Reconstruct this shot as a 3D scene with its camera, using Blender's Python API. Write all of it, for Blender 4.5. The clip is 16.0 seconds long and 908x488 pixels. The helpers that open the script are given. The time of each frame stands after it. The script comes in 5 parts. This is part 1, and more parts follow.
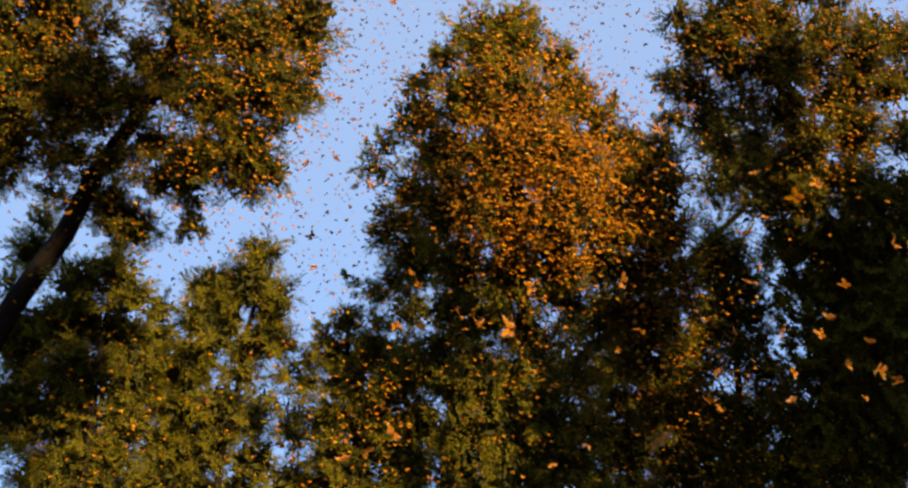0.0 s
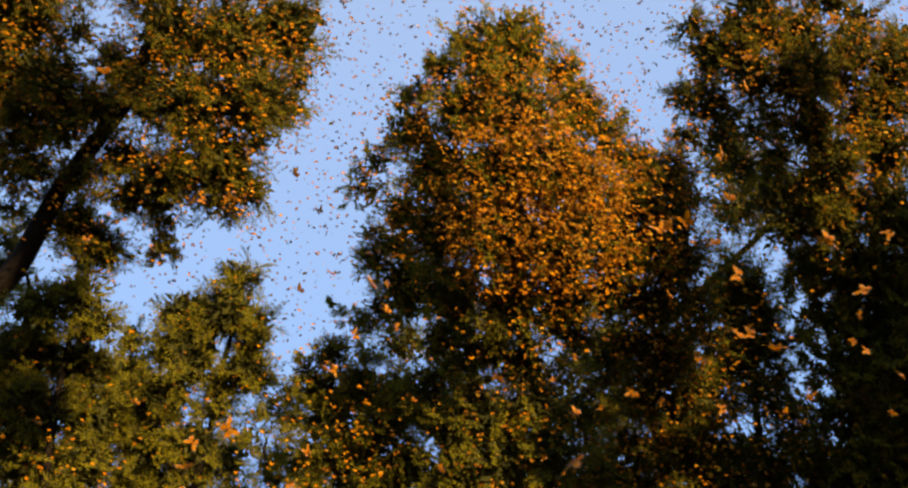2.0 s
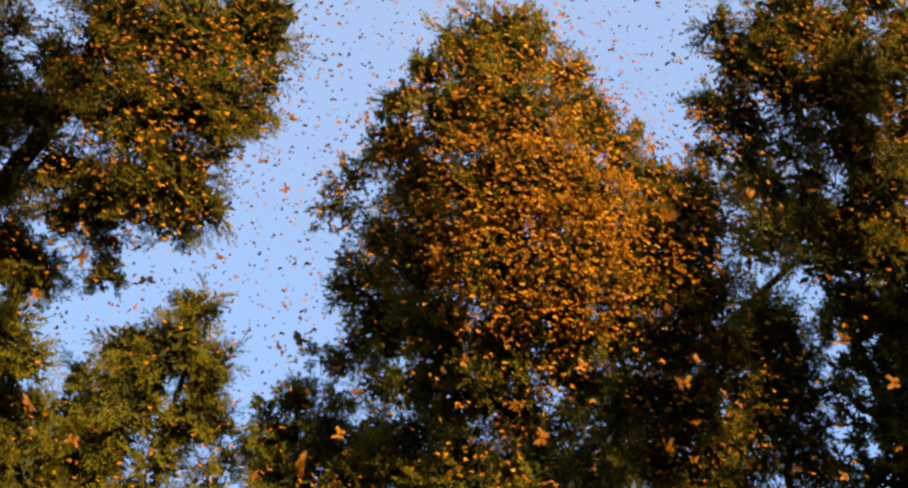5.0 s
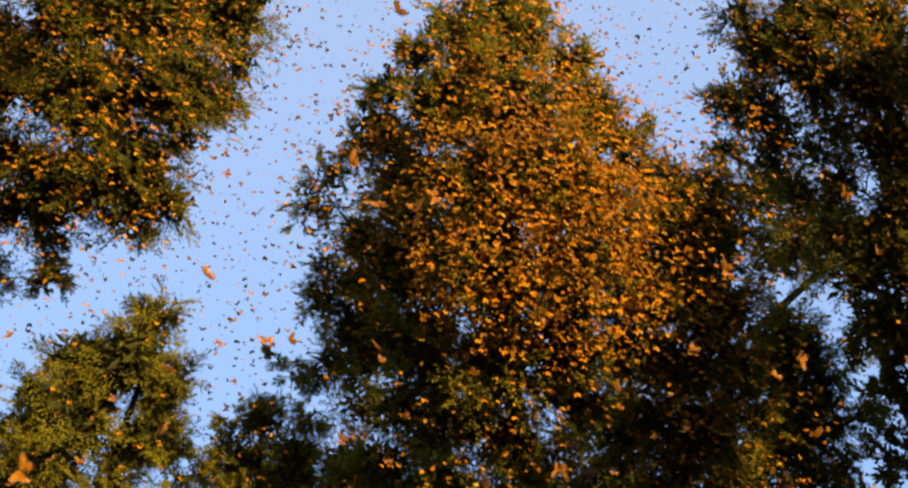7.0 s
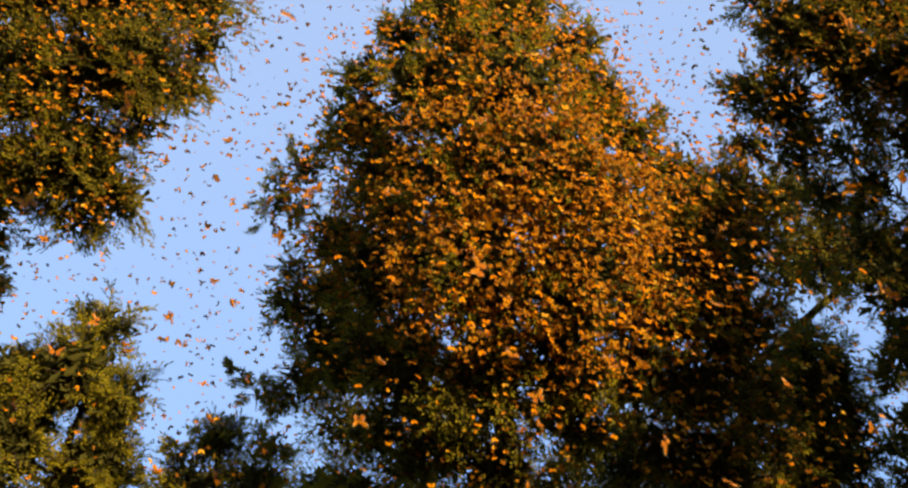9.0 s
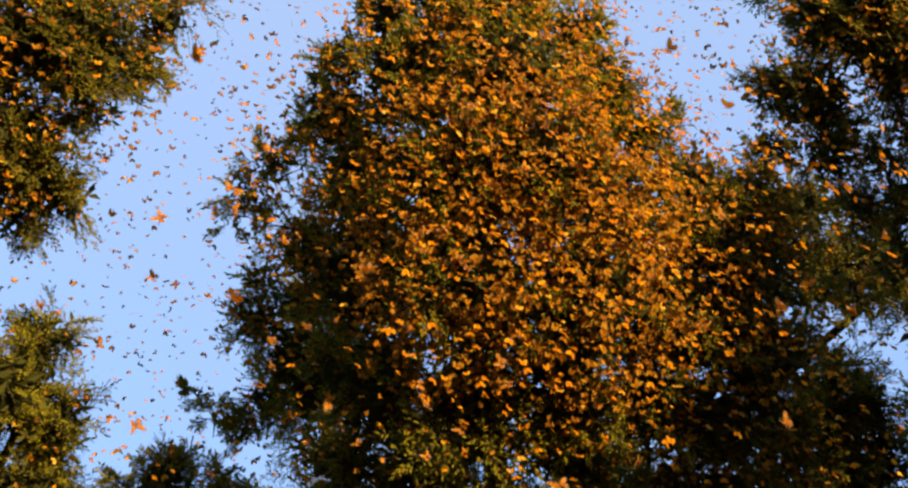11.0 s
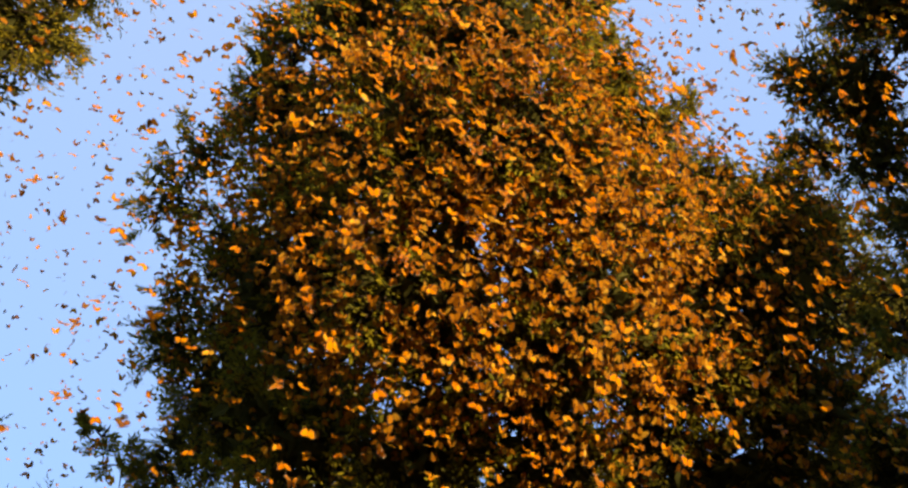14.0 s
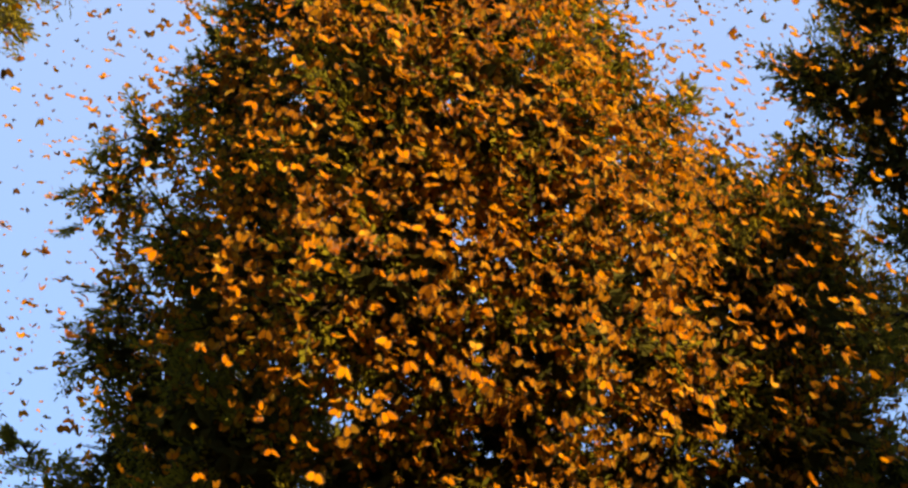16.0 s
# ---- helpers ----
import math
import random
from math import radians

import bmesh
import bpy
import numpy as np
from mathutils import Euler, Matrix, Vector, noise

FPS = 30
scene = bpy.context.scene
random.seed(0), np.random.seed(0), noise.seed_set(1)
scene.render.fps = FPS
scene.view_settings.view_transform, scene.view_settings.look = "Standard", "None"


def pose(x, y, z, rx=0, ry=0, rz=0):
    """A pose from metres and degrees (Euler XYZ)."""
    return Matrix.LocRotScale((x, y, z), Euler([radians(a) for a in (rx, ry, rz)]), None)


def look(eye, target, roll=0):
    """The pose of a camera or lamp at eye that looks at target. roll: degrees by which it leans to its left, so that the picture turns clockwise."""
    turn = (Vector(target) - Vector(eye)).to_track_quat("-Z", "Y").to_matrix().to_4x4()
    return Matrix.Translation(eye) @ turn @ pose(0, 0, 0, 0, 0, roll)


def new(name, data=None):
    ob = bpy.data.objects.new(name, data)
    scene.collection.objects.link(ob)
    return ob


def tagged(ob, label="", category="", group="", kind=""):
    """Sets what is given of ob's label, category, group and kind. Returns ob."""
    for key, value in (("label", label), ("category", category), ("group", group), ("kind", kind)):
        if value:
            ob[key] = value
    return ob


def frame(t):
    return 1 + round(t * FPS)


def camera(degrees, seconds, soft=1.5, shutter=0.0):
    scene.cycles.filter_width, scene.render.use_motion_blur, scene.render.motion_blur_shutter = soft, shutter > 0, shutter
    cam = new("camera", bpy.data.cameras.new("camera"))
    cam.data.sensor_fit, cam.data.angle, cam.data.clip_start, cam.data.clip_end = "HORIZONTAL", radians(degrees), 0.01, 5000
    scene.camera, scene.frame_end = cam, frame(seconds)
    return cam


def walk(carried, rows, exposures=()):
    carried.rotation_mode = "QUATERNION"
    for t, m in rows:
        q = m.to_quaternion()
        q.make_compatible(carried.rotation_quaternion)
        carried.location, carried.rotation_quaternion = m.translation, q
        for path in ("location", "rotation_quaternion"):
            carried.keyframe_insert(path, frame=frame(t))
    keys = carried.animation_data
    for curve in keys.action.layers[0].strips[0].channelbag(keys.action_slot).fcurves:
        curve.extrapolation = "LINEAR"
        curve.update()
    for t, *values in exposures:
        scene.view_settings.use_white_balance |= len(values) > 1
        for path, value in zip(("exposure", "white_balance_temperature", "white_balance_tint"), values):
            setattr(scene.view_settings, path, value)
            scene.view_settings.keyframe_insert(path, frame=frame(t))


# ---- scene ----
cam = camera(51.6, 16.0, soft=2.4)
PATH = [
    (0, (0.000, 0.000, 4.200), (0.111, 2.143, 5.998), -2.74),
    (0.5, (0.027, 0.329, 4.379), (0.140, 2.453, 6.201), -2.66),
    (1, (0.049, 0.638, 4.593), (0.165, 2.747, 6.433), -2.68),
    (1.5, (0.063, 0.949, 4.823), (0.182, 3.041, 6.681), -2.60),
    (2, (0.088, 1.249, 5.083), (0.210, 3.328, 6.955), -2.52),
    (2.5, (0.123, 1.525, 5.340), (0.244, 3.592, 7.224), -2.42),
    (3, (0.161, 1.830, 5.597), (0.281, 3.884, 7.497), -2.33),
    (3.5, (0.204, 2.138, 5.827), (0.325, 4.178, 7.742), -2.14),
    (4, (0.272, 2.477, 6.024), (0.392, 4.495, 7.962), -2.05),
    (6.5, (0.540, 3.959, 7.265), (0.669, 5.940, 9.240), -1.22),
    (7, (0.591, 4.325, 7.459), (0.722, 6.283, 9.454), -1.05),
    (7.5, (0.648, 4.609, 7.687), (0.780, 6.559, 9.692), -0.85),
    (8, (0.721, 4.904, 7.923), (0.850, 6.843, 9.937), -0.64),
    (8.5, (0.785, 5.208, 8.135), (0.913, 7.133, 10.165), -0.45),
    (9, (0.820, 5.506, 8.347), (0.956, 7.419, 10.388), -0.40),
    (11.5, (1.053, 6.749, 9.603), (1.211, 8.623, 11.676), 0.23),
    (12, (1.149, 7.031, 9.789), (1.303, 8.884, 11.882), 0.54),
    (12.5, (1.203, 7.288, 9.976), (1.359, 9.122, 12.088), 0.80),
    (13, (1.280, 7.524, 10.189), (1.436, 9.342, 12.313), 0.99),
    (13.5, (1.338, 7.743, 10.391), (1.495, 9.547, 12.527), 1.17),
    (14, (1.386, 7.959, 10.595), (1.548, 9.748, 12.744), 1.22),
    (14.5, (1.453, 8.158, 10.752), (1.613, 9.926, 12.916), 1.42),
    (15, (1.495, 8.343, 10.888), (1.660, 10.093, 13.068), 1.56),
    (15.5, (1.469, 8.562, 11.011), (1.669, 10.282, 13.212), 0.99),
    (16, (1.463, 8.677, 11.057), (1.691, 10.380, 13.269), 0.77),
]
cam.data.dof.use_dof, cam.data.dof.focus_distance, cam.data.dof.aperture_fstop = True, 18.0, 2.8
walk(cam, [(t, look(eye, target, roll)) for t, eye, target, roll in PATH], [(0, 2.01, 7600, 16), (3, 2.04, 7600, 16), (8, 2.10, 7500, 16), (16, 2.20, 7300, 16)])

# ---- sky and sun ----
SUN = Vector((0.55, -0.80, 0.17)).normalized()
world = bpy.data.worlds.new("sky")
scene.world = world
world.use_nodes = True
sky = world.node_tree.nodes.new("ShaderNodeTexSky")
sky.sky_type, sky.sun_disc = "NISHITA", False
sky.sun_elevation, sky.sun_rotation = math.asin(SUN.z), math.atan2(SUN.x, SUN.y)
sky.air_density, sky.dust_density, sky.ozone_density, sky.altitude = 1.0, 0.4, 0.8, 3300
# a thin even veil of high haze over the clear sky
veil = world.node_tree.nodes.new("ShaderNodeMixRGB")
veil.inputs[0].default_value = 0.8
place = world.node_tree.nodes.new("ShaderNodeTexCoord")
height = world.node_tree.nodes.new("ShaderNodeSeparateXYZ")
tint = world.node_tree.nodes.new("ShaderNodeValToRGB")
tint.color_ramp.elements[0].position, tint.color_ramp.elements[0].color = 0.35, (0.34, 0.82, 1.78, 1.0)
tint.color_ramp.elements[1].position, tint.color_ramp.elements[1].color = 0.90, (0.65, 1.01, 1.72, 1.0)
world.node_tree.links.new(place.outputs["Generated"], height.inputs[0])
world.node_tree.links.new(height.outputs[2], tint.inputs[0])
world.node_tree.links.new(tint.outputs[0], veil.inputs[2])
world.node_tree.links.new(sky.outputs[0], veil.inputs[1])
world.node_tree.links.new(veil.outputs[0], world.node_tree.nodes["Background"].inputs[0])
world.node_tree.nodes["Background"].inputs[1].default_value = 0.15
lamp = bpy.data.lights.new("sun", "SUN")
lamp.energy, lamp.angle, lamp.color = 3.2, radians(0.6), (1.0, 0.79, 0.44)
sun = new("sun", lamp)
sun.matrix_world = look(SUN * 60, (0, 0, 0))


# ---- materials ----
def graph(name):
    m = bpy.data.materials.new(name)
    m.use_nodes = True
    t = m.node_tree
    return m, t, t.nodes["Principled BSDF"], t.nodes["Material Output"]


def node(t, kind, **values):
    n = t.nodes.new(kind)
    for key, value in values.items():
        n.inputs[key].default_value = value
    return n


def ramp(t, source, *stops):
    n = t.nodes.new("ShaderNodeValToRGB")
    e = n.color_ramp.elements
    while len(e) < len(stops):
        e.new(0.5)
    for slot, (place, colour) in zip(e, stops):
        slot.position, slot.color = place, (*colour, 1)
    t.links.new(source, n.inputs[0])
    return n.outputs[0]


def thin(name, stops, through_share, rough, grain=0.0, scale=60.0):
    """A thin leaf or wing: it mirrors some light and lets some of it pass; each piece has its own shade."""
    m, t, p, out = graph(name)
    geo = t.nodes.new("ShaderNodeNewGeometry")
    colour = ramp(t, geo.outputs["Random Per Island"], *stops)
    if grain:
        co = t.nodes.new("ShaderNodeTexCoord")
        nz = node(t, "ShaderNodeTexNoise", Scale=scale, Detail=3.0)
        t.links.new(co.outputs["Object"], nz.inputs["Vector"])
        mx = t.nodes.new("ShaderNodeMixRGB")
        mx.blend_type = "MULTIPLY"
        mx.inputs[0].default_value = grain
        t.links.new(colour, mx.inputs[1])
        t.links.new(ramp(t, nz.outputs[0], (0.3, (0.45, 0.42, 0.4)), (0.7, (1.25, 1.2, 1.1))), mx.inputs[2])
        colour = mx.outputs[0]
    t.links.new(colour, p.inputs["Base Color"])
    p.inputs["Roughness"].default_value = rough
    p.inputs["Specular IOR Level"].default_value = 0.02
    tr = t.nodes.new("ShaderNodeBsdfTranslucent")
    t.links.new(colour, tr.inputs[0])
    mix = t.nodes.new("ShaderNodeMixShader")
    mix.inputs[0].default_value = through_share
    t.links.new(p.outputs[0], mix.inputs[1])
    t.links.new(tr.outputs[0], mix.inputs[2])
    t.links.new(mix.outputs[0], out.inputs[0])
    return m


def rough_matter(name, stops, scale, rough, bump, stretch=(1, 1, 1)):
    m, t, p, out = graph(name)
    co = t.nodes.new("ShaderNodeTexCoord")
    mp = node(t, "ShaderNodeMapping", Scale=stretch)
    t.links.new(co.outputs["Object"], mp.inputs[0])
    nz = node(t, "ShaderNodeTexNoise", Scale=scale, Detail=8.0, Roughness=0.65)
    t.links.new(mp.outputs[0], nz.inputs["Vector"])
    t.links.new(ramp(t, nz.outputs[0], *stops), p.inputs["Base Color"])
    p.inputs["Roughness"].default_value = rough
    p.inputs["Specular IOR Level"].default_value = 0.1
    bp = node(t, "ShaderNodeBump", Strength=bump, Distance=0.03)
    t.links.new(nz.outputs[0], bp.inputs["Height"])
    t.links.new(bp.outputs[0], p.inputs["Normal"])
    return m


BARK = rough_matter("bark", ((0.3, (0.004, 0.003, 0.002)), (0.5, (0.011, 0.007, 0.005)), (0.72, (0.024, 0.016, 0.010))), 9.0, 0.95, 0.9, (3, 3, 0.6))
SOIL = rough_matter("forest floor", ((0.3, (0.02, 0.014, 0.008)), (0.55, (0.06, 0.042, 0.02)), (0.75, (0.07, 0.075, 0.025))), 0.9, 1.0, 0.8)
TWIG = rough_matter("twig bark", ((0.3, (0.012, 0.009, 0.006)), (0.7, (0.04, 0.029, 0.018))), 30.0, 0.9, 0.3)
FIR = thin("fir needles", ((0.0, (0.070, 0.074, 0.016)), (0.4, (0.138, 0.124, 0.015)), (0.8, (0.196, 0.160, 0.014)), (1.0, (0.220, 0.172, 0.016))), 0.48, 0.8, 0.5, 1.6)
CEDAR = thin("yellow green needles", ((0.0, (0.096, 0.104, 0.018)), (0.4, (0.172, 0.158, 0.015)), (0.8, (0.22, 0.186, 0.014)), (1.0, (0.24, 0.20, 0.018))), 0.48, 0.8, 0.45, 1.6)
# needles deep in a crown: its shade is put into this darker green
INNER_SHADE = thin("inner needles in shade colour", ((0.0, (0.042, 0.044, 0.014)), (1.0, (0.078, 0.074, 0.018))), 0.4, 0.9)
WING = thin("orange wing", ((0.0, (0.44, 0.13, 0.003)), (0.55, (0.56, 0.20, 0.004)), (0.9, (0.60, 0.26, 0.008)), (1.0, (0.62, 0.38, 0.05))), 0.45, 0.8, 0.4, 180.0)
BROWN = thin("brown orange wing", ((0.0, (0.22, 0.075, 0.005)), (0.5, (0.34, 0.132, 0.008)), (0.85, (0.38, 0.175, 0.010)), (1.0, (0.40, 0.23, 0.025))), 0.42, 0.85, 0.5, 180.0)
# darkened copy of the orange wing: the far swarm's backlit look put into colour
BACKLIT = thin("orange wing darkened as backlit", ((0.0, (0.10, 0.035, 0.006)), (0.5, (0.20, 0.075, 0.008)), (1.0, (0.38, 0.16, 0.012))), 0.3, 0.85, 0.5, 180.0)
EDGE = rough_matter("black wing edge", ((0.3, (0.008, 0.006, 0.005)), (0.8, (0.03, 0.02, 0.014))), 200.0, 0.7, 0.1)
SPOT = rough_matter("white wing spot", ((0.3, (0.6, 0.58, 0.5)), (0.8, (0.75, 0.72, 0.62))), 200.0, 0.7, 0.1)


# ---- mesh helpers ----
def fill_mesh(name, verts, faces, slots, materials, smooth=False):
    """A mesh from arrays: verts (n, 3), faces (m, k), one material slot for each face."""
    data = bpy.data.meshes.new(name)
    groups = faces if isinstance(faces, list) else [faces]
    loops = np.concatenate([np.asarray(f, np.int32).ravel() for f in groups])
    sizes = np.concatenate([np.full(len(f), np.asarray(f).shape[1], np.int32) for f in groups])
    data.vertices.add(len(verts))
    data.vertices.foreach_set("co", np.asarray(verts, np.float32).ravel())
    data.loops.add(len(loops))
    data.loops.foreach_set("vertex_index", loops)
    data.polygons.add(len(sizes))
    data.polygons.foreach_set("loop_start", np.concatenate([[0], np.cumsum(sizes)[:-1]]).astype(np.int32))
    data.polygons.foreach_set("loop_total", sizes)
    data.polygons.foreach_set("material_index", np.asarray(slots, np.int32))
    data.polygons.foreach_set("use_smooth", np.full(len(sizes), smooth))
    data.update(calc_edges=True)
    data.validate()
    for m in materials:
        data.materials.append(m)
    return data


def hang(name, data, parent, label=""):
    """Links a mesh as a part under its thing."""
    ob = new(name, data)
    ob.parent = parent
    return tagged(ob, label)


def unit(v):
    return v / np.maximum(np.linalg.norm(v, axis=-1, keepdims=True), 1e-9)


def tube(points, radii, sides=9, wobble=0.06, seed=0):
    """A tapered round limb along points, with an uneven skin and a closed tip."""
    rng = np.random.default_rng(seed)
    pts = np.array(points, float)
    ring, rows = [], len(pts)
    tangent = unit(np.gradient(pts, axis=0))
    side = unit(np.cross(tangent, (0.31, 0.2, 0.11) if abs(tangent[0][2]) > 0.5 else (0, 0, 1)))
    other = np.cross(tangent, side)
    a = np.linspace(0, 2 * np.pi, sides, endpoint=False)
    for i in range(rows):
        r = radii[i] * (1 + wobble * rng.normal(size=sides))
        ring.append(pts[i] + (np.cos(a) * r)[:, None] * side[i] + (np.sin(a) * r)[:, None] * other[i])
    verts = np.concatenate(ring + [pts[:1], pts[-1:]])
    quads = [(i * sides + k, i * sides + (k + 1) % sides, (i + 1) * sides + (k + 1) % sides, (i + 1) * sides + k) for i in range(rows - 1) for k in range(sides)]
    low, top = rows * sides, rows * sides + 1
    tris = [(low, (k + 1) % sides, k) for k in range(sides)] + [(top, (rows - 1) * sides + k, (rows - 1) * sides + (k + 1) % sides) for k in range(sides)]
    return verts, [np.array(quads), np.array(tris)]


def limb_mesh(name, points, radii, sides=9, seed=0):
    verts, faces = tube(points, radii, sides, 0.06, seed)
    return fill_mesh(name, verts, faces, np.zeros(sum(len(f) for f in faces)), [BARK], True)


def bend(a, b, sag, steps, rng, shake=0.05):
    """Points of a limb from a to b that sags or arches and shakes a little."""
    a, b = np.array(a, float), np.array(b, float)
    s = np.linspace(0, 1, steps)[:, None]
    way = a + (b - a) * s + np.array((0, 0, sag)) * (4 * s * (1 - s))
    n = rng.normal(size=(steps, 3)) * shake * np.linalg.norm(b - a) / steps
    n[0] = n[-1] = 0
    return way + n


# ---- foliage ----
def lumps(u, phase):
    """How far a clump reaches in the direction u: uneven, about 1."""
    r = np.ones(len(u))
    for k, (f, g) in enumerate(((2.1, 0.16), (3.7, 0.13), (6.3, 0.10), (10.7, 0.06))):
        q = np.array([[1, 0.3, -0.5], [-0.4, 1, 0.6], [0.5, -0.7, 1]])[k % 3] * f
        r += g * np.sin(u @ q + phase * (1.7 + k)) + g * 0.7 * np.cos(u[:, ::-1] @ q * 1.3 + phase * (2.9 + k))
    return np.clip(r, 0.55, 1.45)


def random_units(n, rng):
    return unit(rng.normal(size=(n, 3)))


def kites(base, way, long, wide, rng, face=None):
    """Small folded leaves as quads, each bent along its rib; face: where their upper sides tend to look."""
    lean = random_units(len(base), rng)
    w = unit(np.cross(way, lean if face is None else lean * 0.6 + face))
    n = np.cross(way, w)
    mid = base + way * (long * 0.45)[:, None]
    tip = base + way * long[:, None] + n * (long * rng.normal(0, 0.12, len(base)))[:, None]
    lift = n * (wide * 0.25)[:, None]
    v = np.stack([base, mid + w * (wide / 2)[:, None] + lift, tip, mid - w * (wide / 2)[:, None] + lift], 1)
    return v.reshape(-1, 3)


def crown(lobes, seed, leaf, wide, fullness=1.0, per_twig=7, twigs=9):
    """Boughs over clumps (x, y, z, radius, leafiness, ...): each a spray of side twigs set with needle leaves, and
    inside each clump a thicket coloured dark as crown shade.
    """
    rng = np.random.default_rng(seed)
    blocks, stems, inner = [], [], []
    for k, lobe in enumerate(lobes):
        c, r, full = np.array(lobe[:3]), lobe[3], lobe[4]
        share = fullness * full * (r / 1.4) ** 2 / 0.42
        n = int(50 * share) + 5
        u = random_units(n, rng)
        reach = r * lumps(u, seed + k * 1.3) * rng.uniform(0.80, 1.10, n)
        start = c + u * (reach * 0.42)[:, None]
        d = unit(u + random_units(n, rng) * 0.5 + np.array((0, 0, -0.10)))
        length = reach * rng.uniform(0.46, 0.64, n)
        face = unit(np.array(SUN) * 0.9 + u * 0.7 + random_units(n, rng) * 0.6)
        w = unit(np.cross(d, face))
        s = np.linspace(0.12, 1.0, twigs)
        turn = np.where(np.arange(twigs) % 2, 1.0, -1.0) * np.where(s > 0.99, 0.15, 1.0)
        knot = start[:, None] + d[:, None] * (length[:, None] * s)[..., None] - np.array((0, 0, 0.10)) * (length[:, None] * s ** 2)[..., None]
        way = unit(d[:, None] * 0.75 + w[:, None] * (turn * 0.8)[None, :, None] + 0.28 * random_units(n * twigs, rng).reshape(n, twigs, 3)).reshape(-1, 3)
        size = ((length[:, None] * (0.52 - 0.30 * s)) * rng.uniform(0.7, 1.25, (n, twigs)) + 0.07).ravel()
        knot, face = knot.reshape(-1, 3), np.repeat(face, twigs, 0)
        out = unit(np.cross(way, face))
        q = (np.arange(per_twig) + 0.5) / per_twig
        flip = np.where(np.arange(per_twig) % 2, 0.62, -0.62) * np.where(q > 0.9, 0.2, 1.0)
        base = (knot[:, None] + way[:, None] * (size[:, None] * q)[..., None]).reshape(-1, 3)
        m = len(base)
        point = unit((way[:, None] * 0.8 + out[:, None] * flip[None, :, None]).reshape(-1, 3) + 0.34 * random_units(m, rng))
        blocks.append(kites(base, point, leaf * rng.uniform(0.65, 1.25, m), wide * rng.uniform(0.7, 1.2, m), rng, np.repeat(face, per_twig, 0)))
        for a, b, thick in ((knot - way * 0.02, knot + way * size[:, None], 0.0035), (start, start + d * length[:, None], 0.008)):
            t = unit(np.cross(b - a, random_units(len(a), rng))) * thick
            stems.append(np.stack([a - t, a + t, b + t * 0.4, b - t * 0.4], 1).reshape(-1, 3))
        # big shade-coloured leaves added in the clump's core to close off the sky
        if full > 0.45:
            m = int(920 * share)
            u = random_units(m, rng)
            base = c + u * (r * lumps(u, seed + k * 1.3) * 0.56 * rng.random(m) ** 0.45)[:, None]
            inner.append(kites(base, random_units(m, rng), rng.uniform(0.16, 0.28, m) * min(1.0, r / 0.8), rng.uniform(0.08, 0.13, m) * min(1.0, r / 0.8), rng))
    return [np.concatenate(b) if b else np.zeros((0, 3)) for b in (blocks, stems, inner)]


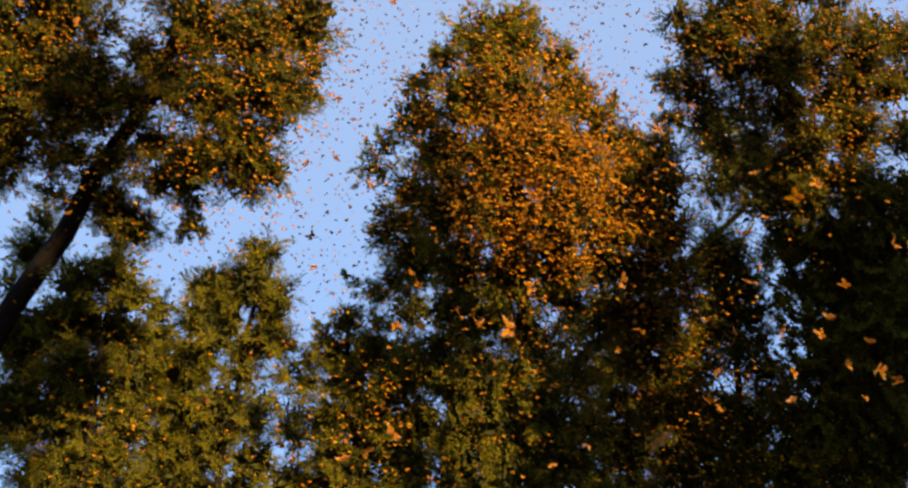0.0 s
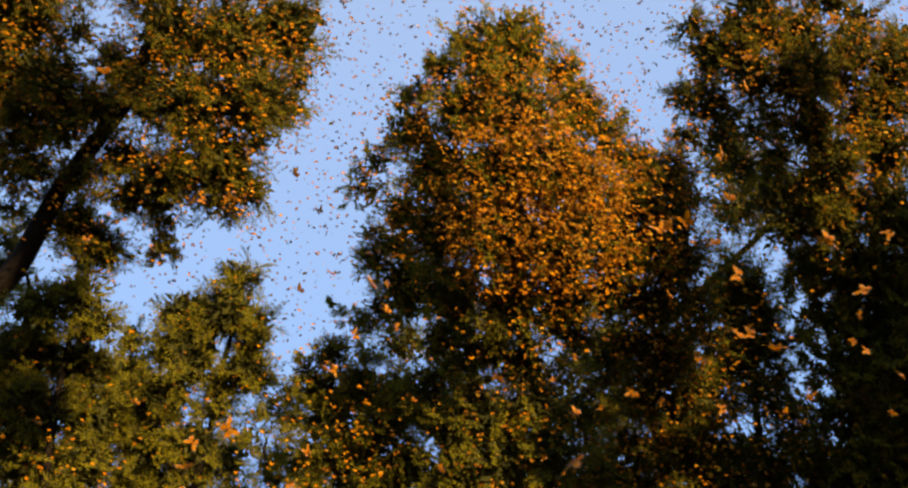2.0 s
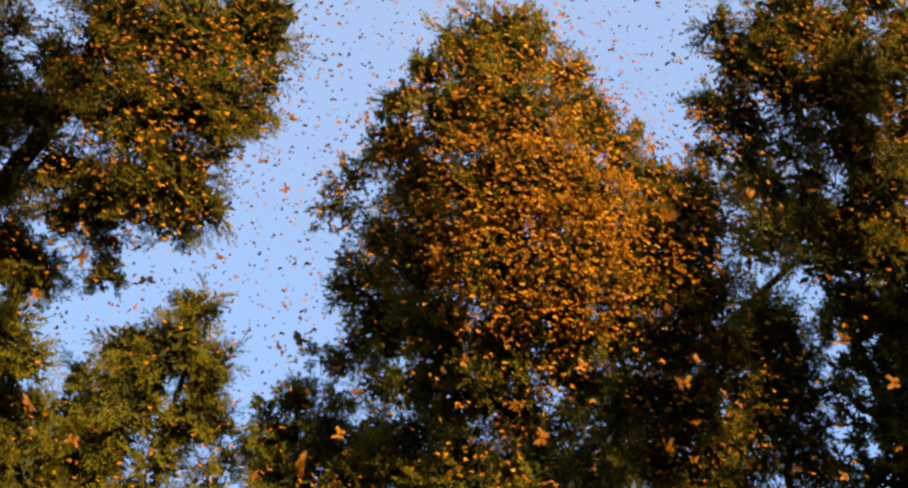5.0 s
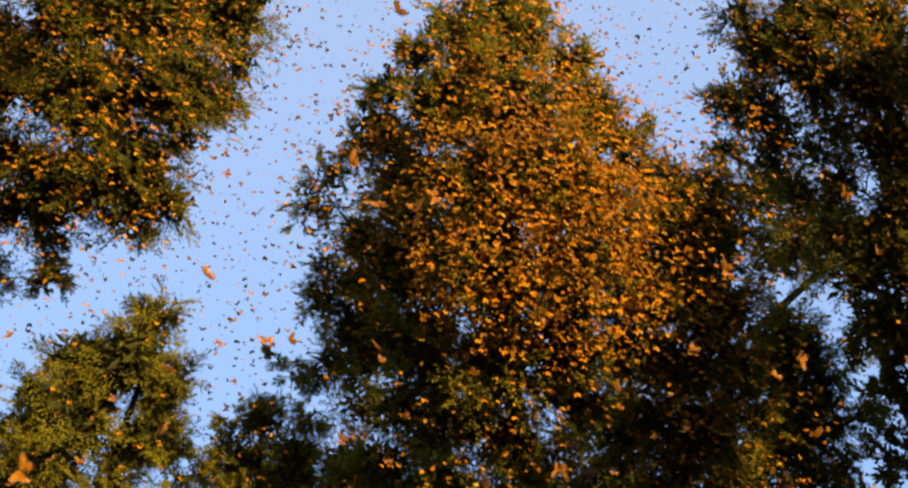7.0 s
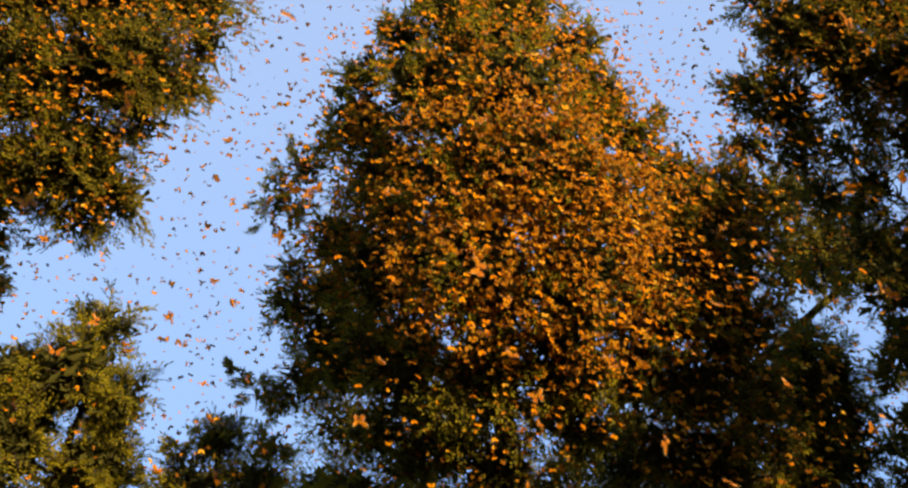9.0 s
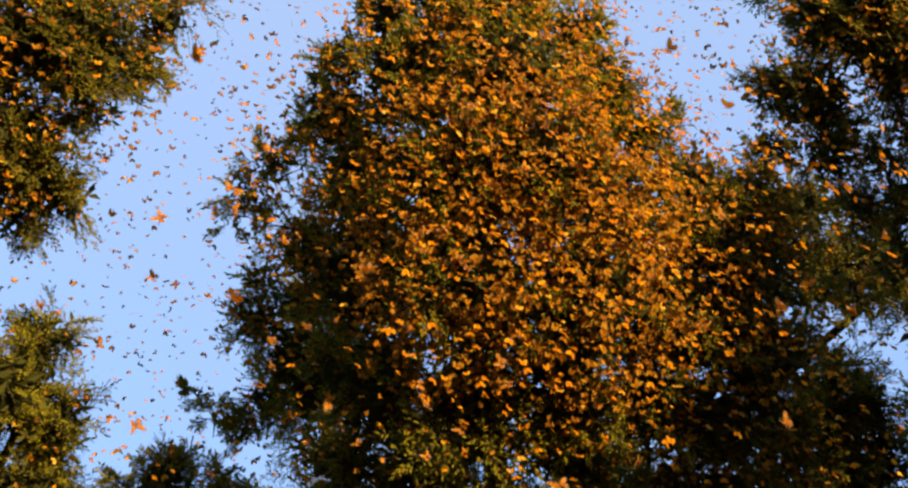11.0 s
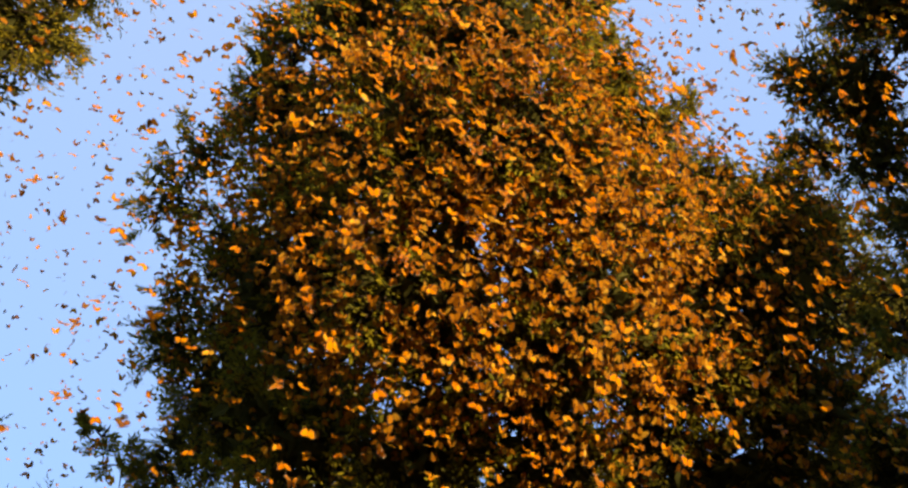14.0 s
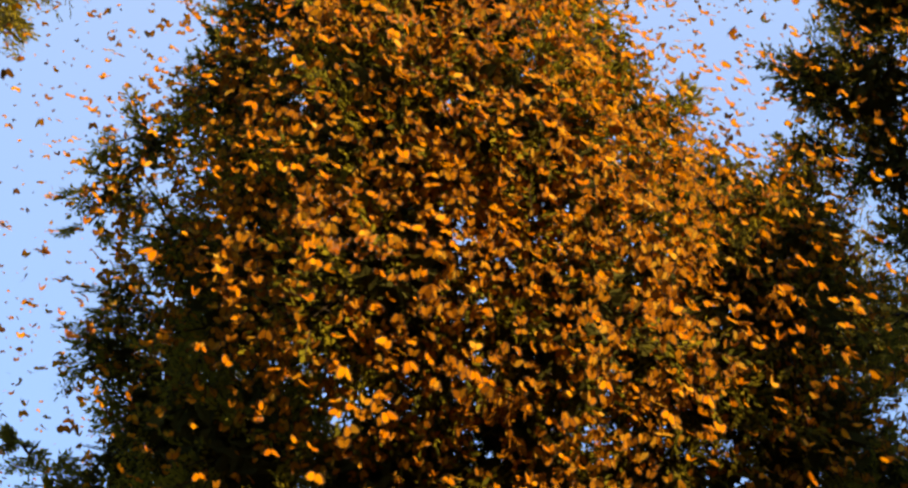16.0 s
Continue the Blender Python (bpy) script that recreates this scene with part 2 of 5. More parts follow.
def tree(name, label, foot, spine, girth, lobes, seed, leaf=0.066, wide=0.026, fullness=1.0, green=FIR, limbs=True):
    """A tree on the ground at foot: trunk through the spine's points, a limb to each clump, and the crown."""
    rng = np.random.default_rng(seed)
    root = tagged(new(name), label, "tree", "trees of the grove")
    root.location = (*foot, 0.0)
    at = np.array((*foot, 0.0))
    line = np.concatenate([[at], np.array(spine, float)]) - at
    # even steps along the trunk
    gap = np.concatenate([[0], np.cumsum(np.linalg.norm(np.diff(line, axis=0), axis=1))])
    s = np.linspace(0, gap[-1], 18)
    path = np.stack([np.interp(s, gap, line[:, k]) for k in range(3)], 1)
    path[1:-1] += rng.normal(size=(16, 3)) * girth * 0.12
    taper = girth / 2 * (1 - 0.8 * (s / gap[-1]) ** 1.3) * np.where(s < 0.6, 1.25, 1)
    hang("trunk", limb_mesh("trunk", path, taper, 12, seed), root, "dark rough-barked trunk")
    local = [(l[0] - at[0], l[1] - at[1], l[2] - at[2], *l[3:]) for l in lobes]
    if limbs:
        # each limb grows from the trunk or from a clump nearer to it
        knots = [(p, r) for p, r in zip(path[4:16], taper[4:16])]
        order = sorted(range(len(local)), key=lambda k: min(np.linalg.norm(p - np.array(local[k][:3])) for p, r in knots[:12]))
        for k in order:
            l = local[k]
            c = np.array(l[:3])
            start, room = min(knots, key=lambda q: np.linalg.norm(q[0] - c + (0, 0, 0.25)))
            thick = min(room * 0.55, 0.025 + 0.016 * l[3])
            end = c + (c - start) / max(np.linalg.norm(c - start), 0.1) * l[3] * 0.25
            pts = bend(start, end, -0.05 * np.linalg.norm(end - start), 7, rng, 0.12)
            knots.append((c, thick * 0.8))
            limb = hang("limb", limb_mesh("limb", pts, np.linspace(thick, 0.008, 7), 6, seed + k), root)
            # finer branches inside the clump
            verts, faces, slots, base = [], [], [], 0
            for b in range(7 if l[4] > 0.6 else 4):
                goal = c + random_units(1, rng)[0] * l[3] * rng.uniform(0.7, 0.98)
                v, f = tube(bend(pts[rng.integers(3, 6)], goal, 0.03, 5, rng, 0.06), np.linspace(0.018, 0.004, 5), 4, 0.05, k)
                verts.append(v)
                faces.append([g + base for g in f])
                base += len(v)
            both = [np.concatenate([f[0] for f in faces]), np.concatenate([f[1] for f in faces])]
            hang("branch", fill_mesh("branch", np.concatenate(verts), both, np.zeros(sum(len(b) for b in both)), [TWIG], True), limb)
    blocks = crown(local, seed, leaf, wide, fullness)
    verts = np.concatenate(blocks)
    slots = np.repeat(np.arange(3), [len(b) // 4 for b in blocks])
    hang("crown", fill_mesh("crown", verts, np.arange(len(verts)).reshape(-1, 4), slots, [green, TWIG, INNER_SHADE]), root)
    return root


# ---- butterflies ----
FORE = ((0.003, 0.009), (0.024, 0.029), (0.045, 0.037), (0.049, 0.031), (0.043, 0.018), (0.034, 0.004), (0.017, -0.003), (0.003, 0.0))
HIND = ((0.003, 0.003), (0.019, 0.001), (0.032, -0.006), (0.035, -0.017), (0.027, -0.029), (0.016, -0.034), (0.008, -0.026), (0.003, -0.006))


def wing_arrays(outline, side, height, curl=0.0, veins=False, spots=False, field=0.86):
    """One wing: an orange field, a black rim, veins and white spots; verts, faces of three and four corners with their slots."""
    o = np.array(outline)
    root = o[0] * 0.5 + o[-1] * 0.5
    middle = o.mean(0)
    inner = middle + (o - middle) * field
    inner[0], inner[-1] = o[0] + (0.0004, -0.0004), o[-1] + (0.0004, 0.0004)
    n = len(o)
    xy = np.concatenate([o, inner, [middle]])
    v = np.stack([xy[:, 0] * side, xy[:, 1], height + curl * xy[:, 0] ** 2 * 20], 1)
    quads = [(k, k + 1, n + k + 1, n + k) for k in range(n - 1)]
    tris = [(n + k, n + k + 1, 2 * n) for k in range(n - 1)] + [(2 * n - 1, n, 2 * n)]
    extra, eslot = [], []
    if veins:
        for k in range(1, n - 1):
            a, b = root * 0.75 + middle * 0.25, inner[k]
            w = np.array((-(b - a)[1], (b - a)[0])) / max(np.linalg.norm(b - a), 1e-6) * 0.00045
            extra.append((a - w, a + w, b + w * 1.3, b - w * 1.3)), eslot.append(1)
    if spots:
        for k in range(1, n - 2):
            for f in (0.25, 0.75):
                c = (o[k] * 0.55 + inner[k] * 0.45) * (1 - f) + (o[k + 1] * 0.55 + inner[k + 1] * 0.45) * f
                h = 0.0010
                extra.append((c + (-h, 0), c + (0, -h), c + (h, 0), c + (0, h))), eslot.append(2)
    both = []
    for lift in (0.0004, -0.0004) if extra else ():
        for q in extra:
            q = np.array(q)
            both.append(np.stack([q[:, 0] * side, q[:, 1], height + lift + curl * q[:, 0] ** 2 * 20], 1))
    base = len(v)
    if both:
        v = np.concatenate([v, *both])
        quads += [tuple(base + 4 * k + j for j in range(4)) for k in range(len(both))]
    return v, np.array(quads), np.array(tris), [1] * (n - 1) + eslot * 2, [0] * n


def join(pieces):
    verts, quads, tris, qs, ts, base = [], [], [], [], [], 0
    for v, q, t, a, b in pieces:
        verts.append(v), quads.append(q + base), tris.append(t + base)
        qs += a
        ts += b
        base += len(v)
    return np.concatenate(verts), [np.concatenate(quads), np.concatenate(tris)], qs + ts


def wing_mesh(side):
    v, f, s = join([wing_arrays(FORE, side, 0.0006, 0.02, True, True), wing_arrays(HIND, side, -0.0006, 0.02, True, True)])
    return fill_mesh("wing", v, f, s, [WING, EDGE, SPOT])


def body_mesh():
    y = np.array([0.018, 0.0165, 0.013, 0.010, 0.004, -0.002, -0.012, -0.021, -0.024])
    r = np.array([0.0006, 0.0017, 0.0016, 0.0024, 0.0030, 0.0022, 0.0021, 0.0013, 0.0004])
    v, f = tube(np.stack([y * 0, y, y * 0], 1), r, 7, 0.03, 5)
    pieces = [(v, f[0], f[1], [0] * len(f[0]), [0] * len(f[1]))]
    for side in (-1, 1):
        pts = np.array([(0.0008 * side, 0.017, 0.001), (0.004 * side, 0.024, 0.002), (0.007 * side, 0.030, 0.002)])
        v, f = tube(pts, [0.0003, 0.0002, 0.0005], 4, 0, 1)
        pieces.append((v, f[0], f[1], [0] * len(f[0]), [0] * len(f[1])))
    v, f, s = join(pieces)
    return fill_mesh("body", v, f, s, [EDGE], True)


BODY, LEFT, RIGHT = body_mesh(), wing_mesh(-1), wing_mesh(1)


def butterfly(m, fold, label, group):
    """A butterfly with its parts; fold: degrees by which each wing is raised."""
    root = tagged(new("butterfly"), label, "butterfly", group)
    root.matrix_world = m
    hang("body", BODY, root)
    for name, data, side in (("left_wing", LEFT, -1), ("right_wing", RIGHT, 1)):
        w = hang(name, data, root)
        w.matrix_local = pose(0, 0, 0, 0, -side * fold, 0)
    return root


def small_ones(fold):
    """The arrays of a plain butterfly of the crowd, with both wings raised by fold degrees: verts, quads and triangles, slots."""
    c, s = math.cos(radians(fold)), math.sin(radians(fold))
    pieces = []
    for side in (-1, 1):
        xy = np.array(((0.001, 0.012), (0.032, 0.036), (0.048, 0.023), (0.034, -0.016), (0.014, -0.034), (0.001, -0.019), (0.029, 0.031), (0.041, 0.020), (0.029, -0.014), (0.013, -0.028)))
        v = np.stack([xy[:, 0] * c * side, xy[:, 1], xy[:, 0] * s], 1)
        quads = np.array(((0, 6, 7, 8), (0, 8, 9, 5), (6, 1, 2, 7), (7, 2, 3, 8), (8, 3, 4, 9)))
        tris = np.array(((0, 1, 6),))
        pieces.append((v, quads, tris, [0, 0, 1, 1, 1], [1]))
    y = np.array([0.017, -0.022])
    v, f = tube(np.stack([y * 0, y, y * 0], 1), [0.0022, 0.0014], 3, 0, 2)
    pieces.append((v[:6], f[0], np.zeros((0, 3), int), [1] * len(f[0]), []))
    return join(pieces)


def crowd_mesh(name, places, normals, sizes, rng, folds, tone=WING):
    """Many butterflies in one mesh, each turned at random about its normal."""
    shapes = [small_ones(f) for f in folds]
    verts, quads, tris, qs, ts, base = [], [], [], [], [], 0
    pick = rng.integers(0, len(shapes), len(places))
    for k, (v, (q, t), slot) in enumerate(shapes):
        who = np.nonzero(pick == k)[0]
        m = len(who)
        if not m:
            continue
        z = unit(normals[who])
        y = unit(np.cross(z, np.array((1.0, 0, 0)) * rng.choice((-1, 1), (m, 1)) + random_units(m, rng) * 0.55))
        x = np.cross(y, z)
        p = places[who][:, None] + sizes[who][:, None, None] * (v[None, :, :1] * x[:, None] + v[None, :, 1:2] * y[:, None] + v[None, :, 2:] * z[:, None])
        verts.append(p.reshape(-1, 3))
        step = (np.arange(m) * len(v) + base)[:, None, None]
        quads.append((q[None] + step).reshape(-1, 4))
        tris.append((t[None] + step).reshape(-1, 3))
        qs.append(np.tile(slot[:len(q)], m))
        ts.append(np.tile(slot[len(q):], m))
        base += m * len(v)
    return fill_mesh(name, np.concatenate(verts), [np.concatenate(quads), np.concatenate(tris)], np.concatenate(qs + ts), [tone, EDGE])


FRONT = np.array((0.1, -0.78, -0.62))


def perches(lobes, seed):
    """Resting places on the outer twigs of clumps, on their open side: places and normals."""
    rng = np.random.default_rng(seed)
    places, normals = [], []
    for k, l in enumerate(lobes):
        n = int(l[5] * 2 * math.pi * l[3] ** 2 * 0.80)
        if not n:
            continue
        u = random_units(n * 3, rng)
        u = u[(u @ FRONT) > -0.08][:n]
        r = l[3] * lumps(u, l[6] + k * 1.3) * rng.uniform(0.92, 1.2, len(u))
        places.append(np.array(l[:3]) + u * r[:, None])
        normals.append(unit(u * 0.35 + FRONT * 0.6 + np.array(SUN) * 0.45 + random_units(len(u), rng) * 0.65))
    return np.concatenate(places), np.concatenate(normals)


# ---- ground ----
def ground():
    n, size = 80, 900.0
    g = np.linspace(-1, 1, n)
    g = np.sign(g) * np.abs(g) ** 2.2 * size
    x, y = np.meshgrid(g, g)
    z = -0.03 + 0.10 * np.sin(x * 0.31) * np.cos(y * 0.27) * np.exp(-(x ** 2 + y ** 2) / 9000) - 0.1
    v = np.stack([x, y, z], -1).reshape(-1, 3)
    i = np.arange(n * n).reshape(n, n)
    q = np.stack([i[:-1, :-1], i[:-1, 1:], i[1:, 1:], i[1:, :-1]], -1).reshape(-1, 4)
    tagged(new("ground", fill_mesh("ground", v, q, np.zeros(len(q)), [SOIL], True)), "dark forest floor of soil and fallen needles", "ground", kind="structure")


ground()

# ---- trees: clumps of the crowns as x, y, z, radius, leafiness, butterflies per square metre ----
CLUMPS_A = [(-2.38, 11.98, 20.33, 0.92, 1, 23.5),
    (-3.21, 11.62, 19.43, 0.98, 1, 23.5),
    (-4.28, 11.62, 19.61, 0.92, 0.9, 24.24),
    (-2.87, 12.19, 18.56, 0.97, 1, 32.33),
    (-2.21, 12.67, 18.83, 0.48, 0.9, 14.7),
    (-3.86, 12.26, 18.24, 0.95, 0.95, 26.45),
    (-4.82, 12.28, 18.91, 0.71, 0.8, 24.24),
    (-3.4, 13.08, 17.61, 0.81, 1, 20.57),
    (-2.98, 13.51, 17.53, 0.57, 1, 8.82),
    (-4.47, 13.3, 17.54, 0.77, 0.85, 16.17),
    (-5, 13.52, 17.33, 0.56, 0.75, 8.08),
    (-4.49, 14.32, 16.83, 0.29, 1.9, 34.44),
    (-4.44, 14.08, 17.09, 0.22, 1.6, 22.96),
    (-4.63, 14.43, 16.72, 0.15, 1.6, 22.96)]
CLUMPS_A += [(-5.87, 14.57, 17.07, 0.63, 0.62, 2.43),
    (-6.15, 14.25, 17.43, 0.48, 0.62, 2.43),
    (-6.36, 12.05, 18.63, 0.66, 0.97, 36.36),
    (-6.87, 12.42, 18.27, 0.6, 0.97, 36.36),
    (-6.09, 12.43, 17.98, 0.5, 0.85, 32.33),
    (-6.66, 13.03, 17.57, 0.5, 0.79, 32.33),
    (-5.84, 13.08, 17.46, 0.45, 0.72, 20.21),
    (-7.04, 11.7, 19.7, 0.62, 0.85, 16.17),
    (-7.03, 11.13, 20.33, 0.83, 1, 12.12),
    (-4.84, 10.93, 20.62, 1.04, 0.9, 16.17),
    (-3.25, 10.85, 20.71, 1.15, 1, 17.64),
    (-2.28, 11.24, 21.36, 0.66, 1, 11.76),
    (-7.38, 14.04, 17.54, 0.42, 0.62, 4.04),
    (-7.38, 12.31, 19.46, 0.42, 0.85, 16.17)]
CLUMPS_A += [(-7.91, 12.31, 18.45, 0.8, 1, 16.17),
    (-8.25, 11.51, 19.78, 0.92, 0.9, 12.12),
    (-8.47, 13.5, 17.6, 0.81, 0.62, 6.46),
    (-5.82, 12.36, 18.69, 0.46, 0.7, 24.24),
    (-6.29, 10.82, 20.62, 0.83, 0.9, 8.08),
    (-6.78, 12.03, 19.11, 0.59, 0.9, 20.21),
    (-7.1, 12.95, 18.1, 0.49, 0.8, 20.21),
    (-5.45, 12.01, 19.25, 0.41, 0.62, 12.12),
    (-6.87, 11.49, 20.13, 0.66, 0.8, 8.08),
    (-5.61, 12.49, 18.52, 0.49, 0.7, 20.21),
    (-5.25, 13.13, 17.99, 0.49, 0.7, 12.12),
    (-6.58, 13.71, 17.65, 0.38, 0.62, 4.84),
    (-7.42, 11.59, 20.47, 0.67, 0.9, 6.74),
    (-7.55, 12.84, 19.1, 0.67, 0.8, 6.74)]
CLUMPS_A += [(-6.51, 12, 19.75, 0.39, 0.62, 6.74),
    (-8.18, 13.17, 18.34, 0.77, 0.9, 10.77),
    (-8.02, 12.25, 19.57, 0.77, 0.9, 10.77),
    (-6.51, 12.71, 18.96, 0.49, 0.7, 13.47),
    (-6.2, 14.29, 17.18, 0.53, 0.75, 4.04),
    (-5.6, 14.67, 16.93, 0.42, 0.7, 2.7),
    (-6.09, 14.9, 16.93, 0.38, 0.7, 2.7),
    (-7.01, 14.28, 17.46, 0.39, 0.5, 4.04)]
CLUMPS_A += [(-4.49, 11.92, 19.81, 0.68, 0.7, 15),
    (-3.44, 11.89, 19.77, 0.68, 0.7, 15),
    (-2.58, 12.14, 20.28, 0.66, 0.7, 15),
    (-2.08, 12.45, 19.53, 0.48, 0.7, 15),
    (-2.86, 12.53, 18.91, 0.64, 0.7, 15),
    (-3.82, 12.44, 18.82, 0.64, 0.7, 15),
    (-4.85, 12.69, 18.86, 0.56, 0.7, 15),
    (-5.44, 12.17, 19.59, 0.56, 0.7, 15),
    (-3.35, 13.25, 18.08, 0.61, 0.7, 15),
    (-2.72, 13.05, 18.45, 0.41, 0.7, 15),
    (-4.23, 13.4, 18, 0.61, 0.7, 15),
    (-3.5, 13.86, 17.54, 0.54, 0.7, 15),
    (-4.63, 14.01, 17.54, 0.45, 0.7, 15),
    (-5.12, 13.37, 18.15, 0.53, 0.7, 15)]
CLUMPS_A += [(-6.96, 12.42, 19.37, 0.56, 0.7, 15),
    (-7.7, 12.07, 20.04, 0.65, 0.7, 15),
    (-7.92, 12.71, 19.18, 0.54, 0.7, 15),
    (-6.81, 12.98, 18.51, 0.53, 0.7, 15),
    (-7.34, 13.56, 18.04, 0.49, 0.7, 15),
    (-8.07, 13.63, 18.12, 0.47, 0.7, 15),
    (-6.16, 14.22, 17.68, 0.43, 0.7, 15),
    (-6.17, 14.77, 17.29, 0.38, 0.7, 15)]
CLUMPS_A += [(-6.26, 12.07, 19.09, 0.54, 0.75, 12),
    (-6.29, 12.59, 18.35, 0.54, 0.75, 12),
    (-5.54, 12.46, 18.51, 0.52, 0.75, 12),
    (-5.07, 12.21, 18.98, 0.45, 0.75, 12),
    (-5.99, 13.23, 17.64, 0.48, 0.75, 12),
    (-5.37, 13.07, 17.98, 0.44, 0.75, 12),
    (-5.18, 13.61, 17.42, 0.39, 0.75, 12),
    (-6.26, 14.23, 17.27, 0.41, 0.75, 12),
    (-5.73, 14.37, 17.14, 0.36, 0.75, 12),
    (-6.03, 11.62, 19.77, 0.45, 0.75, 12)]
tree("pine_tree", "dark leaning conifer with sunlit clumps full of butterflies", (-15.68, 21.94), [(-7.98, 14.99, 15.47), (-6.96, 14.1, 16.6), (-5.64, 12.91, 18.27), (-4.68, 12.08, 19.53), (-4.09, 11.06, 21.06)], 0.87, CLUMPS_A, 11, green=FIR, fullness=1.05)
CLUMPS_B1 = [(-3.26, 15.33, 16.9, 0.53, 1, 0),
    (-3.46, 15.44, 16.14, 0.77, 1, 0.36),
    (-4.3, 15.74, 16.3, 0.7, 0.9, 0.54),
    (-2.97, 15.88, 16.04, 0.53, 1, 0),
    (-4.09, 15.93, 15.43, 0.81, 0.9, 0.54),
    (-3.16, 16.3, 15.4, 0.63, 0.9, 0.54),
    (-4.63, 16.39, 14.97, 0.69, 0.9, 1.43),
    (-3.68, 16.7, 14.77, 0.56, 0.7, 0.89),
    (-4.06, 16.9, 14.14, 0.74, 0.8, 1.43),
    (-4.97, 17.12, 14.17, 0.74, 0.8, 1.43),
    (-3.44, 17.23, 13.96, 0.62, 0.6, 1.79),
    (-4.4, 17.49, 13.51, 0.87, 0.8, 1.07),
    (-3.44, 17.81, 13.3, 0.74, 0.7, 1.07),
    (-4.9, 17.88, 12.91, 0.98, 0.9, 0.71)]
CLUMPS_B1 += [(-3.82, 18.2, 12.47, 1.11, 0.9, 0.71),
    (-4.97, 16.84, 14.49, 0.56, 0.8, 1.02),
    (-4.59, 16.03, 15.78, 0.5, 0.9, 0.51),
    (-2.91, 16.39, 15.47, 0.43, 0.8, 0.51),
    (-5.21, 17.32, 13.55, 0.66, 0.8, 1.02)]
CLUMPS_B1 += [(-4.77, 16.91, 15.02, 0.67, 0.65, 1.5),
    (-3.64, 16.71, 15.44, 0.61, 0.65, 1.5),
    (-3.44, 15.8, 16.59, 0.52, 0.65, 1.5),
    (-4.12, 16.04, 16.33, 0.55, 0.65, 1.5),
    (-3.16, 16.47, 15.86, 0.47, 0.65, 1.5),
    (-3.92, 17.48, 14.22, 0.61, 0.65, 1.5),
    (-5.12, 17.79, 13.75, 0.68, 0.65, 1.5),
    (-4.54, 16.37, 15.82, 0.55, 0.65, 1.5)]
CLUMPS_B1 += [(-3.04, 16.24, 15.93, 0.37, 0.8, 2),
    (-2.9, 16.64, 15.38, 0.37, 0.8, 2),
    (-3.39, 15.85, 16.28, 0.37, 0.8, 2),
    (-2.87, 15.84, 16.28, 0.28, 0.8, 2)]
tree("young_pine", "bushy yellow-green conifer in warm sun", (-4.1, 17.63), [(-4.1, 17.63, 12.47), (-3.68, 16.62, 14.69), (-3.26, 15.33, 17.16)], 0.31, CLUMPS_B1, 22, green=CEDAR, fullness=1.05)
CLUMPS_B2 = [(-6.05, 14.76, 16.03, 0.64, 1, 0),
    (-6.64, 14.81, 15.81, 0.64, 1, 0.36),
    (-5.7, 14.99, 15.54, 0.64, 1, 0.36),
    (-7.07, 15.83, 15.53, 0.85, 0.9, 1.79),
    (-6.1, 16.03, 15.26, 0.78, 1, 0.89),
    (-6.86, 16.24, 14.64, 0.95, 0.9, 4.46),
    (-5.85, 16.48, 14.53, 0.84, 0.9, 1.79),
    (-7.01, 16.76, 13.87, 0.95, 0.8, 5.36),
    (-5.91, 16.93, 13.82, 0.77, 0.8, 2.68),
    (-5.45, 16.6, 14.98, 0.62, 0.8, 0.89),
    (-6.44, 17.43, 13.29, 0.95, 0.8, 3.57),
    (-8.05, 16.09, 15.32, 0.97, 0.9, 1.79),
    (-7.17, 17.4, 12.95, 1.05, 0.9, 3.57),
    (-5.77, 17.85, 12.57, 1.06, 0.9, 1.79)]
CLUMPS_B2 += [(-8.06, 16.72, 13.99, 1.06, 0.9, 1.79),
    (-6.71, 17.95, 12.1, 1.16, 0.9, 0.89)]
CLUMPS_B2 += [(-7.9, 16.68, 14.95, 0.69, 0.65, 3),
    (-8.2, 17.29, 13.96, 0.69, 0.65, 3),
    (-7.15, 17, 14.3, 0.69, 0.65, 3),
    (-6.82, 16.06, 15.65, 0.62, 0.65, 3),
    (-5.89, 16.25, 15.47, 0.54, 0.65, 3),
    (-5.91, 17.01, 14.55, 0.66, 0.65, 3),
    (-6.47, 17.73, 13.49, 0.67, 0.65, 3),
    (-7.83, 17.82, 13.18, 0.68, 0.65, 3),
    (-8.34, 15.52, 16.32, 0.48, 0.65, 3),
    (-8.42, 16.18, 15.77, 0.58, 0.65, 3),
    (-7.54, 15.93, 15.86, 0.57, 0.65, 3)]
tree("young_pine", "broad yellow-green conifer with few butterflies", (-6.71, 17.4), [(-6.71, 17.4, 12.1), (-6.38, 16.23, 14.07), (-6.05, 14.76, 16.35)], 0.36, CLUMPS_B2, 33, green=CEDAR, fullness=1.0)
CLUMPS_B0 = [(-6.38, 19.04, 18.2, 0.52, 1, 0),
    (-6.45, 19.54, 17.65, 0.69, 1, 0),
    (-9.18, 17.65, 19.94, 0.55, 0.9, 0),
    (-9.45, 18.2, 19.35, 0.81, 1, 0),
    (-6.4, 20.26, 16.86, 0.81, 1, 0)]
